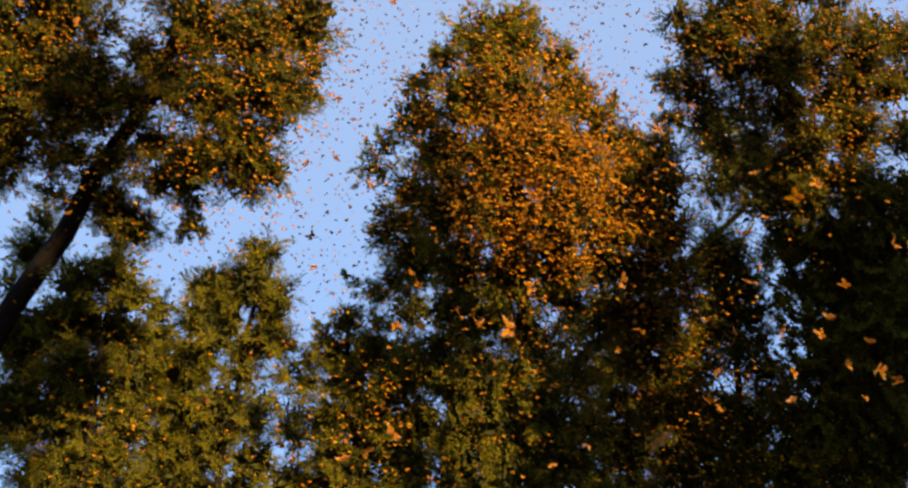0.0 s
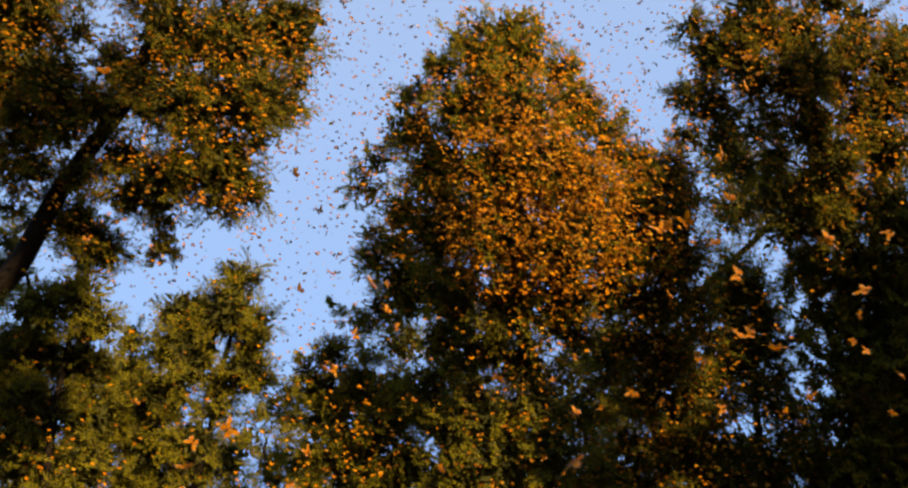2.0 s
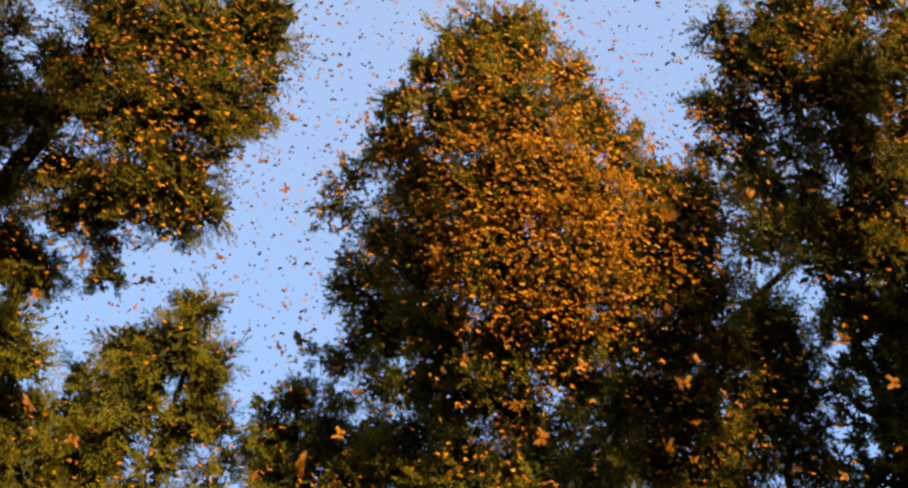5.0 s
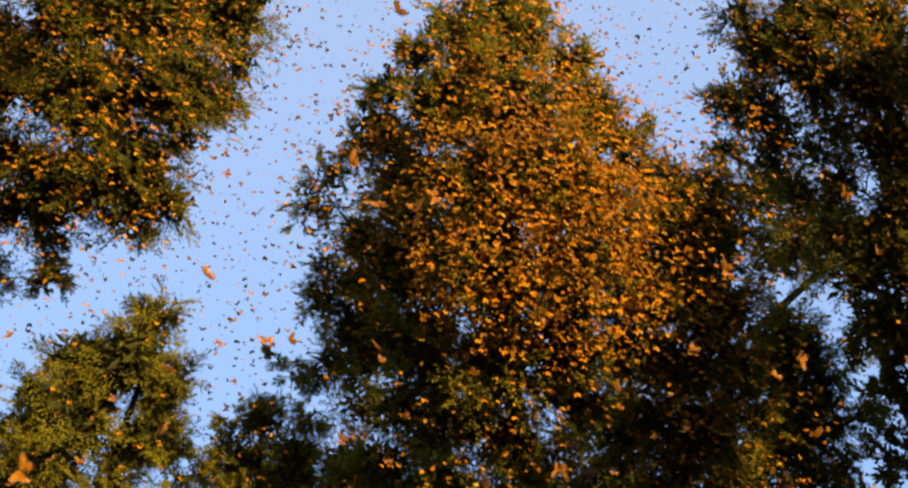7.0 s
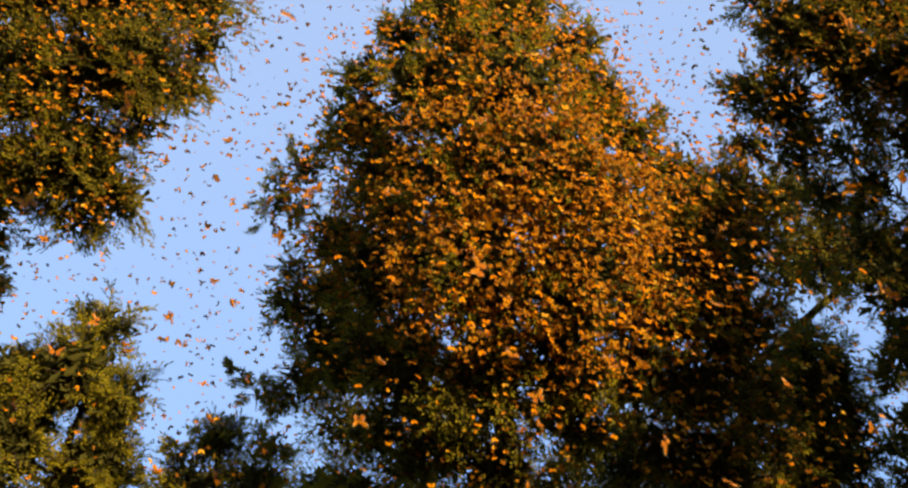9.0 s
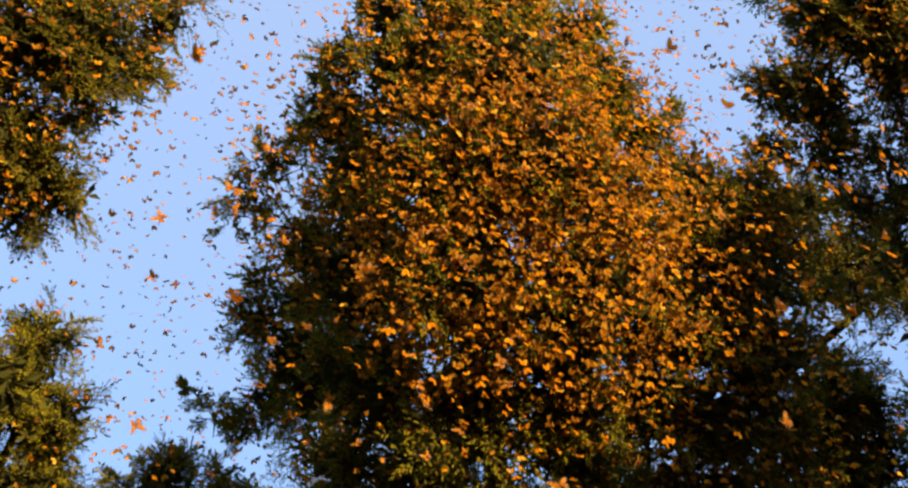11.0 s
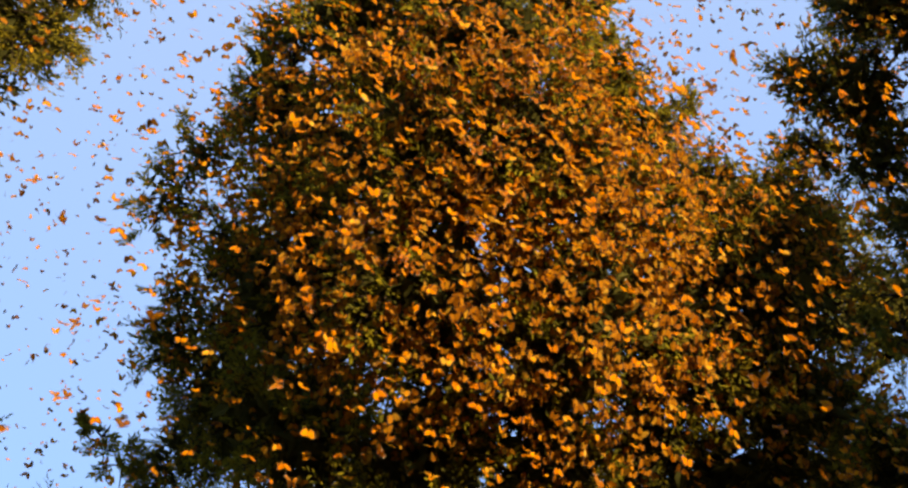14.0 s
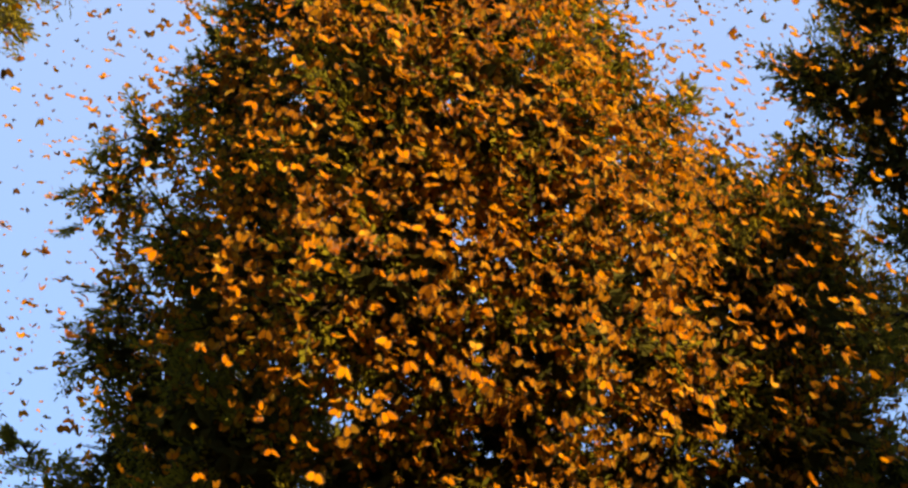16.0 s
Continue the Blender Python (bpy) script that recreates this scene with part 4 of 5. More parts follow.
tree("young_pine", "light olive conifer seen through a gap", (6.69, 17.08), [(6.69, 17.08, 13.97), (6.86, 16.46, 15.55), (7.03, 15.57, 17.32)], 0.36, CLUMPS_G, 121, green=CEDAR, fullness=0.85)
CLUMPS_K = [(-0.13, 20.62, 19.19, 0.9, 0.68, 0),
    (1.05, 21.07, 18.61, 1.05, 0.75, 0),
    (2.81, 20.33, 19.31, 0.9, 0.45, 0),
    (-0.42, 21.5, 18.21, 1.05, 1, 0),
    (4.27, 20.78, 18.72, 1.05, 0.52, 0),
    (5.15, 20.37, 19.12, 0.9, 0.75, 0),
    (1.33, 21.85, 17.72, 1.34, 1, 0),
    (3.68, 21.59, 17.86, 1.2, 0.75, 0),
    (5.15, 21.55, 17.82, 1.2, 0.9, 0),
    (2.8, 22.6, 16.8, 1.34, 1, 0),
    (4.7, 22.54, 16.74, 1.05, 0.6, 0),
    (-3.07, 21.98, 17.86, 0.74, 0.52, 0),
    (-3.36, 22.78, 17.01, 0.9, 0.52, 0),
    (-4.24, 22.4, 17.47, 0.74, 0.52, 0)]
CLUMPS_K += [(0.18, 18.45, 19.47, 0.84, 0.75, 0),
    (1.27, 19.15, 18.62, 0.84, 0.75, 0),
    (0.18, 15.82, 20.31, 0.59, 0.45, 0),
    (-0.35, 16.87, 19.18, 0.59, 0.52, 0),
    (7.64, 16.3, 21.39, 1.05, 0.78, 0),
    (8.6, 16.81, 20.75, 1.05, 0.9, 0),
    (9.3, 16.8, 20.72, 0.88, 0.68, 0),
    (10.95, 15.92, 21.59, 0.88, 0.68, 0),
    (7.77, 17.12, 20.47, 0.88, 0.57, 0)]
tree("fir_tree", "thin bluish fir far behind the others", (3.25, 20.93), [(3.25, 20.93, 16.74), (7.1, 18.56, 19.17), (10.95, 15.92, 22.04)], 0.42, CLUMPS_K, 132, green=FIR, wide=0.031, leaf=0.105, fullness=0.5)
# unseen firs added round the clearing to block light; sunward ones shade lower crowns
for foot, tall, wide_crown, seed in (((14.0, 6.6), 17.2, 2.6, 201), ((15.8, 7.8), 17.5, 2.6, 202), ((16.3, 4.6), 17.8, 2.4, 203), ((12.3, 8.6), 16.6, 2.4, 204), ((17.8, 5.6), 18.0, 2.8, 205), ((11.8, 3.1), 19.3, 1.7, 206), ((4.8, -3.6), 22.3, 1.6, 214),
                                     ((-12.6, 1.4), 18.0, 2.8, 208), ((-9.1, -8.4), 14.0, 2.8, 209), ((0.7, -11.2), 13.0, 2.8, 210), ((-15.4, 9.1), 19.0, 2.9, 211)):
    clumps = []
    for k in range(15):
        up = 0.62 + 0.38 * k / 14
        turn, out = k * 2.4, wide_crown * (1.0 - 0.85 * up ** 3) * 0.55
        clumps.append((foot[0] + out * math.cos(turn), foot[1] + out * math.sin(turn), tall * up - 0.5, wide_crown * (0.78 - 0.27 * up ** 2), 0.5, 0))
    tree("fir_tree", "broad unseen fir added beside the clearing to block light", foot, [(foot[0] + 0.1, foot[1], tall * 0.5), (foot[0], foot[1] + 0.1, tall)], 0.4, clumps, seed, leaf=0.55, wide=0.30, fullness=0.05, limbs=False)


# ---- butterflies at rest on the trees ----
RESTING = np.random.default_rng(4)
SINGLE = {"D": 90, "E": 30, "F": 15}
for clumps, seed, where in ((CLUMPS_A, 11, "A"), (CLUMPS_B1, 22, "B1"), (CLUMPS_B2, 33, "B2"), (CLUMPS_C, 55, "C"), (CLUMPS_D, 66, "D"), (CLUMPS_D2, 77, "D2"), (CLUMPS_E, 88, "E"), (CLUMPS_F, 99, "F"), (CLUMPS_H, 110, "H"), (CLUMPS_G, 121, "G")):
    spots, facing = perches([(*c, seed) for c in clumps], seed)
    near = np.argsort(spots[:, 1] + 0.5 * spots[:, 2])[40:40 + SINGLE.get(where, 0)]
    for k in near:
        z = facing[k]
        y = unit(np.cross(z, (1.0, 0, 0)) + RESTING.normal(size=3) * 0.4)
        y = unit(y - z * (y @ z))
        x = np.cross(y, z)
        m = Matrix(((x[0], y[0], z[0], spots[k][0]), (x[1], y[1], z[1], spots[k][1]), (x[2], y[2], z[2], spots[k][2]), (0, 0, 0, 1)))
        one = butterfly(m, RESTING.uniform(4, 40), "orange and black butterfly resting on a fir twig", "resting butterflies")
        one.scale = [RESTING.uniform(0.8, 1.05)] * 3
    spots, facing = np.delete(spots, near, 0), np.delete(facing, near, 0)
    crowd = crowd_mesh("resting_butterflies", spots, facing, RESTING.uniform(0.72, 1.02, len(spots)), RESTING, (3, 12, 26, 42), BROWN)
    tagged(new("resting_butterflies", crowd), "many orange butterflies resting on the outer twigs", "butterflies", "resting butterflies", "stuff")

# ---- butterflies in flight ----
FLIGHT = np.random.default_rng(12)
FLYERS = []
AHEAD = np.array((0.05, 0.74, 0.67))
STEPS = [k * 0.5 for k in range(33)]


def fly(course, size=1.15, beat=0.8, step=0.125):
    """A butterfly on the wing: it passes the course's points (seconds, x, y, z) and drifts on before and after them."""
    c = np.array(course, float)
    drift = np.array((-0.42, 0.55, 0.45)) + FLIGHT.normal(size=3) * (0.14, 0.04, 0.07)
    first, last = drift, drift
    if len(c) > 1:
        first = drift * 0.7 + 0.3 * (c[1, 1:] - c[0, 1:]) / (c[1, 0] - c[0, 0])
        last = drift * 0.7 + 0.3 * (c[-1, 1:] - c[-2, 1:]) / (c[-1, 0] - c[-2, 0])
    facing = np.array((0.25, -0.55, 0.25)) + FLIGHT.normal(size=3) * 0.40
    heading = np.array((-0.8, 0.1, 0.2)) + FLIGHT.normal(size=3) * 0.55
    sway, swing = FLIGHT.uniform(0, 6.28, 3), FLIGHT.uniform(0.5, 1.3, 3)
    rows = []
    for t in STEPS:
        if t < c[0, 0]:
            p = c[0, 1:] + first * (t - c[0, 0])
        elif t > c[-1, 0]:
            p = c[-1, 1:] + last * (t - c[-1, 0])
        else:
            p = np.array([np.interp(t, c[:, 0], c[:, k]) for k in (1, 2, 3)])
        eye = np.array((0.091 * t, 0.56 * t, 4.2 + 0.45 * t))
        near = AHEAD @ (p - eye)
        if near < 3.6 and not c[0, 0] <= t <= c[-1, 0]:
            p = p + AHEAD * (3.6 - near)
        z = facing + 0.35 * np.sin(t * swing + sway)
        y = heading + 0.30 * np.cos(t * swing * 0.8 + sway)
        z = unit(z)
        y = unit(y - z * (y @ z))
        x = np.cross(y, z)
        m = Matrix(((x[0], y[0], z[0], p[0]), (x[1], y[1], z[1], p[1]), (x[2], y[2], z[2], p[2]), (0, 0, 0, 1)))
        rows.append((t, m))
    root = butterfly(rows[0][1], 20, "orange and black butterfly flying with raised wings", "butterflies in flight")
    root.scale = (size, size, size)
    FLYERS.append((root, rows, beat, FLIGHT.uniform(0, 6.28), step))


fly([(0, 0.76, 2.7, 5.64), (0.5, 0.74, 3.02, 5.84), (1, 0.71, 3.33, 6.06), (1.5, 0.67, 3.65, 6.3), (2, 0.6, 3.96, 6.57), (2.5, 0.55, 4.24, 6.83), (3, 0.46, 4.55, 7.1), (3.5, 0.39, 4.84, 7.35), (4, 0.31, 5.18, 7.59)], beat=0.63)
fly([(0, 0.42, 3.58, 6.69), (0.5, 0.31, 3.88, 6.93), (1, 0.2, 4.12, 7.25), (1.5, 0.04, 4.38, 7.55), (2, -0.11, 4.62, 7.88), (2.5, -0.29, 4.86, 8.19), (3, -0.48, 5.11, 8.53), (3.5, -0.69, 5.4, 8.79), (4, -0.84, 5.68, 9.06)], beat=0.69)
fly([(0, 2, 4.21, 7.07), (0.5, 2.27, 4.48, 7.34), (1, 2.52, 4.69, 7.64), (1.5, 2.66, 4.9, 7.98)], beat=0.92)
fly([(0, 2.02, 4.45, 7.6), (0.5, 1.95, 4.86, 7.69), (1, 1.9, 5.18, 7.91), (1.5, 1.81, 5.57, 8.05), (2, 1.79, 5.87, 8.32), (2.5, 1.69, 6.23, 8.5), (3, 1.65, 6.54, 8.78), (3.5, 1.57, 6.94, 8.92), (4, 1.53, 7.27, 9.16)], beat=0.83)
fly([(0, -0, 5.63, 8.53), (0.5, -0.13, 5.92, 8.76), (1, -0.25, 6.19, 9.04)], beat=0.64)
fly([(0, 2.65, 4.2, 8.83), (0.5, 2.58, 4.51, 9.04), (1, 2.45, 4.84, 9.21)], beat=0.77)
fly([(0, 2.42, 4.06, 8.05), (0.5, 2.31, 4.38, 8.23), (1, 2.23, 4.65, 8.5), (1.5, 2.13, 4.94, 8.74), (2, 2, 5.24, 9.02), (2.5, 1.95, 5.49, 9.31), (3, 1.82, 5.74, 9.62)], beat=0.79)
fly([(1, 1.51, 3.92, 7.66), (1.5, 1.47, 4.21, 7.9), (2, 1.4, 4.51, 8.16), (2.5, 1.36, 4.76, 8.46), (3, 1.26, 5.05, 8.72)], beat=0.66)
fly([(0, -0.49, 4.45, 6.59), (0.5, -0.64, 4.79, 6.8), (1, -0.83, 5.1, 7.06), (1.5, -0.99, 5.38, 7.34), (2, -1.11, 5.74, 7.55)], beat=0.89)
fly([(0, -0.32, 5.42, 7.06), (0.5, -0.38, 5.77, 7.25), (1, -0.43, 6.06, 7.49)], beat=0.65)
fly([(0, -0.45, 5.19, 6.86), (0.5, -0.59, 5.49, 7.13), (1, -0.84, 5.82, 7.35)], beat=0.76)
fly([(0, -0.98, 6.05, 7.45), (0.5, -1.12, 6.41, 7.62), (1, -1.33, 6.75, 7.84)], beat=0.81)
fly([(0, 1.12, 4.06, 7.32), (0.5, 1.22, 4.31, 7.59), (1, 1.29, 4.55, 7.87), (1.5, 1.37, 4.77, 8.2), (2, 1.44, 4.98, 8.55)], beat=0.77)
fly([(0, 2.86, 4.94, 7.94), (0.5, 2.8, 5.26, 8.13), (1, 2.73, 5.6, 8.33)], beat=0.83)
fly([(0, 0.03, 6.23, 8.54), (0.5, -0.11, 6.59, 8.72), (1, -0.28, 6.93, 8.92), (1.5, -0.42, 7.24, 9.17)], beat=0.90)
fly([(0, -1.06, 7.21, 10.39), (0.5, -1.06, 7.43, 10.7), (1, -0.99, 7.64, 11.02), (1.5, -0.92, 7.87, 11.34), (2, -0.85, 8.08, 11.7), (2.5, -0.78, 8.27, 12.04), (3, -0.74, 8.5, 12.38), (3.5, -0.64, 8.71, 12.7)], beat=0.98)
fly([(2.5, -0.81, 8.2, 11.03), (3, -0.87, 8.43, 11.4), (3.5, -1.04, 8.69, 11.68), (4, -1.11, 8.92, 12)], beat=0.71)
fly([(0.5, -1.25, 3.79, 8.72), (1, -1.39, 4.09, 8.96), (1.5, -1.53, 4.37, 9.21), (2, -1.67, 4.66, 9.48), (2.5, -1.85, 4.97, 9.72)], beat=0.86)
fly([(1.5, -1.37, 5.99, 9.91), (2, -1.5, 6.34, 10.14), (2.5, -1.58, 6.66, 10.33), (3, -1.69, 7.03, 10.54)], beat=0.88)
fly([(2.5, -1.02, 5.7, 7.85), (3, -1.05, 5.95, 8.19), (3.5, -1.09, 6.2, 8.48), (4, -1.15, 6.48, 8.78)], beat=0.72)
fly([(2.5, -1.99, 7.31, 9.04), (3, -1.93, 7.56, 9.37), (3.5, -1.86, 7.84, 9.65)], beat=0.60)
fly([(2, 2.74, 6.94, 8.57), (2.5, 2.72, 7.28, 8.76), (3, 2.69, 7.66, 8.97), (3.5, 2.66, 8.01, 9.18), (4, 2.65, 8.39, 9.37)], beat=0.99)
fly([(3, 3.98, 8.53, 10.05), (3.5, 4.02, 8.86, 10.28), (4, 4.3, 9.38, 10.29)], beat=0.72)
fly([(2.5, 2.76, 7.24, 9.44), (3, 2.74, 7.53, 9.72), (3.5, 2.73, 7.88, 9.91), (4, 2.76, 8.13, 10.22)], beat=0.73)
fly([(1, 0.56, 7.49, 8.22), (1.5, 0.45, 7.77, 8.53), (2, 0.29, 8.09, 8.79), (2.5, 0.15, 8.3, 9.13), (3, -0.01, 8.61, 9.42), (3.5, -0.2, 8.95, 9.66), (4, -0.34, 9.23, 9.97)], beat=0.96)
fly([(3.5, 2.13, 4.87, 8.82), (4, 2.03, 5.21, 9.03)], beat=0.83)
fly([(2, -0.81, 6.19, 10.25), (2.5, -0.76, 6.4, 10.57), (3, -0.6, 6.61, 10.93), (3.5, -0.53, 6.82, 11.26), (4, -0.36, 7.01, 11.58)], beat=0.79)
fly([(1, 2.98, 4.75, 10.5), (1.5, 2.86, 5.04, 10.72), (2, 2.72, 5.35, 10.96), (2.5, 2.62, 5.64, 11.19), (3, 2.46, 5.99, 11.4), (3.5, 2.38, 6.29, 11.63)], beat=0.91)
fly([(1, 3.01, 4.48, 9.59), (1.5, 2.97, 4.65, 9.97), (2, 2.91, 4.84, 10.33)], beat=0.61)
fly([(2.5, 1.79, 8.37, 9.76), (3, 1.75, 8.62, 10.09), (3.5, 1.68, 8.92, 10.36), (4, 1.62, 9.18, 10.67)], beat=0.88)
fly([(3, -1.67, 7.31, 10.93), (3.5, -1.93, 7.66, 11.13), (4, -2.03, 8.13, 11.21)], beat=0.75)
fly([(0, -2.41, 4.14, 9.8), (0.5, -2.51, 4.45, 10), (1, -2.73, 4.73, 10.23)], beat=0.64)
fly([(0, -1.89, 6.5, 8.36), (0.5, -2.32, 6.85, 8.55), (1, -2.51, 7.22, 8.72)], beat=0.86)
fly([(3, -1.89, 7.53, 8.85), (3.5, -2.09, 7.83, 9.13), (4, -2.38, 8.13, 9.39)], beat=0.97)
fly([(3, 0.22, 7.53, 9.27), (3.5, 0.04, 7.99, 9.35)], beat=0.68)
fly([(6.5, 0.5, 6.94, 10.7), (7, 0.29, 7.24, 10.98), (7.5, 0.11, 7.48, 11.27), (8, -0.11, 7.7, 11.59), (8.5, -0.34, 7.95, 11.87), (9, -0.57, 8.22, 12.12)], beat=0.85)
fly([(6.5, 0.71, 6.45, 9.94), (7, 0.46, 6.79, 10.19), (7.5, 0.22, 7.08, 10.42), (8, -0.06, 7.39, 10.67), (8.5, -0.32, 7.69, 10.91), (9, -0.67, 7.99, 11.13)], beat=0.72)
fly([(6.5, -0.14, 8.37, 12.94), (7, 0, 8.58, 13.26), (7.5, 0.1, 8.78, 13.58), (8, 0.28, 8.93, 13.93)], beat=0.90)
fly([(6.5, 1.15, 9.02, 11.09), (7, 1.05, 9.35, 11.33), (7.5, 0.98, 9.62, 11.61), (8, 0.87, 9.9, 11.86), (8.5, 0.8, 10.14, 12.15), (9, 0.66, 10.43, 12.39)], beat=0.89)
fly([(6.5, 3.79, 8.55, 11.9), (7, 3.64, 8.83, 12.19), (7.5, 3.51, 9.11, 12.45), (8, 3.42, 9.41, 12.68), (8.5, 3.3, 9.63, 12.99), (9, 3.19, 9.93, 13.2)], beat=0.69)
fly([(6.5, 3.02, 8.37, 10.33), (7, 2.98, 8.72, 10.57), (7.5, 2.97, 9.1, 10.71), (8, 2.91, 9.44, 10.92), (8.5, 2.87, 9.79, 11.12)], beat=0.93)
fly([(7.5, -1.08, 10.98, 12.92), (8, -1.06, 11.2, 13.23), (8.5, -0.98, 11.27, 13.68), (9, -0.85, 11.42, 14.03)], beat=0.86)
fly([(8, -0.6, 9.53, 11.84), (8.5, -0.63, 9.79, 12.11), (9, -0.67, 10.04, 12.39)], beat=0.87)
fly([(7, 1.37, 8.4, 10.02), (7.5, 1.55, 8.68, 10.26), (8, 1.76, 8.92, 10.56), (8.5, 1.96, 9.16, 10.84), (9, 2.16, 9.39, 11.1)], beat=0.93)
fly([(6.5, 3.4, 6.92, 12.15), (7, 3.37, 7.28, 12.32), (7.5, 3.36, 7.59, 12.53), (8, 3.33, 7.94, 12.73), (8.5, 3.3, 8.26, 12.91), (9, 3.25, 8.6, 13.08)], beat=0.77)
fly([(7.5, 4.06, 9.37, 12.15), (8, 4.06, 9.65, 12.42), (8.5, 3.96, 9.93, 12.66), (9, 3.85, 10.19, 12.91)], beat=0.90)
fly([(6.5, 1.23, 6.86, 11.3), (7, 1.18, 7.13, 11.59), (7.5, 1.06, 7.29, 11.93), (8, 0.95, 7.49, 12.28)], beat=0.95)
fly([(7, -0.95, 9.44, 10.92), (7.5, -1.08, 9.67, 11.21), (8, -1.27, 9.94, 11.49), (8.5, -1.41, 10.21, 11.77), (9, -1.65, 10.51, 12.01)], beat=0.64)
fly([(7.5, 0.81, 9.13, 10.47), (8, 0.8, 9.32, 10.82), (8.5, 0.67, 9.58, 11.12), (9, 0.59, 9.77, 11.44)], beat=0.94)
fly([(7, 2.31, 10.49, 11.9), (7.5, 2.21, 10.78, 12.14), (8, 2.1, 11.14, 12.35), (8.5, 1.99, 11.41, 12.6), (9, 1.93, 11.7, 12.85)], beat=0.76)
fly([(7.5, 1.09, 8.97, 12.73), (8, 0.98, 9.31, 12.94), (8.5, 0.85, 9.52, 13.24), (9, 0.71, 9.83, 13.45)], beat=0.79)
fly([(7, 1.25, 8.23, 12.42), (7.5, 1.12, 8.46, 12.71), (8, 1.02, 8.74, 12.98), (8.5, 0.88, 8.96, 13.27), (9, 0.76, 9.23, 13.51)], beat=0.66)
fly([(7.5, -2.14, 9.3, 14.62), (8, -2.27, 9.59, 14.85), (8.5, -2.45, 9.87, 15.09), (9, -2.66, 10.19, 15.3)], beat=0.88)
fly([(6.5, -0.97, 10.07, 11.96), (7, -0.95, 10.33, 12.26), (7.5, -1.15, 10.5, 12.63)], beat=0.72)
fly([(6.5, 0.46, 8.13, 12.01), (7, 0.39, 9.25, 11.47), (7.5, 0.31, 9.7, 11.56)], beat=0.95)
fly([(6.5, 1.27, 10.02, 11.86), (7, 1.43, 10.21, 12.24)], beat=0.71)
fly([(11.5, 0.03, 9.81, 12.47), (12, -0.15, 10.02, 12.75), (12.5, -0.32, 10.18, 13.05), (13, -0.45, 10.36, 13.33)], beat=0.82)
fly([(11.5, -0.04, 9, 13.12), (12, 0.36, 9.21, 13.34), (12.5, 0.7, 9.39, 13.55), (13, 1.08, 9.59, 13.78), (13.5, 1.54, 9.83, 13.92), (14, 1.85, 9.91, 14.21)], beat=0.76)
fly([(11.5, 3.63, 10.01, 13.43), (12, 3.35, 10.25, 13.68), (12.5, 3.11, 10.56, 13.83), (13, 2.83, 10.77, 14.1), (13.5, 2.55, 11, 14.31), (14, 2.23, 11.3, 14.48), (14.5, 1.93, 11.44, 14.7), (15, 1.61, 11.62, 14.87)], beat=0.85)
fly([(12, 3.65, 11.02, 14.99), (12.5, 3.54, 11.26, 15.2), (13, 3.43, 11.4, 15.51)], beat=0.68)
fly([(12, 4.42, 10.5, 14.9), (12.5, 4.23, 10.78, 15.08), (13, 4.06, 10.95, 15.37), (13.5, 3.85, 11.23, 15.53)], beat=0.67)
fly([(11.5, 3.16, 9.81, 12.14), (12, 3.09, 10.18, 12.28)], beat=0.90)
fly([(11.5, 2.77, 10.19, 13.01), (12, 2.63, 10.51, 13.2), (12.5, 2.49, 10.74, 13.43)], beat=0.90)
fly([(11.5, 1.34, 11.4, 13.03), (12, 1.39, 11.63, 13.29), (12.5, 1.2, 12.03, 13.38), (13, 1.15, 12.25, 13.64), (13.5, 1.01, 12.56, 13.79), (14, 0.87, 12.78, 14.01)], beat=0.83)
fly([(11.5, 2.59, 9.7, 14.11), (12, 2.51, 10, 14.29), (12.5, 2.3, 10.25, 14.49), (13, 2.17, 10.51, 14.69)], beat=0.97)
fly([(11.5, 0.36, 10.22, 13.82), (12, 0.49, 10.35, 14.13), (12.5, 0.59, 10.47, 14.42), (13, 0.76, 10.54, 14.77)], beat=0.68)
fly([(11.5, 1.89, 9.93, 15.18), (12, 1.92, 10.29, 15.27), (12.5, 1.92, 10.6, 15.41), (13, 1.93, 10.98, 15.5), (13.5, 1.92, 11.31, 15.6), (14, 1.96, 11.59, 15.74)], beat=0.94)
fly([(12, 0.03, 11.56, 13.85), (12.5, -0.14, 11.83, 14.06), (13, -0.29, 12.04, 14.31), (13.5, -0.46, 12.26, 14.53), (14, -0.62, 12.42, 14.83), (14.5, -0.84, 12.61, 14.99)], beat=0.67)
fly([(14, 2.39, 10.92, 16.27), (14.5, 2.56, 11.07, 16.44), (15, 2.24, 11.31, 16.55), (15.5, 2.13, 11.47, 16.7)], beat=0.99)
fly([(13.5, 1.26, 9.94, 14.25), (14, 1.11, 10.14, 14.49), (14.5, 0.94, 10.29, 14.7)], beat=0.85)
fly([(13, 3.61, 10.11, 13.79), (13.5, 3.58, 10.3, 14.01), (14, 3.57, 10.5, 14.24), (14.5, 3.56, 10.63, 14.45), (15, 3.63, 10.74, 14.63), (15.5, 3.61, 10.86, 14.8)], beat=0.84)
fly([(14, 3.4, 11.34, 15.41), (14.5, 3.3, 11.48, 15.62), (15, 3.08, 11.63, 15.79), (15.5, 2.81, 11.82, 15.95), (16, 2.67, 11.68, 16.18)], beat=0.99)
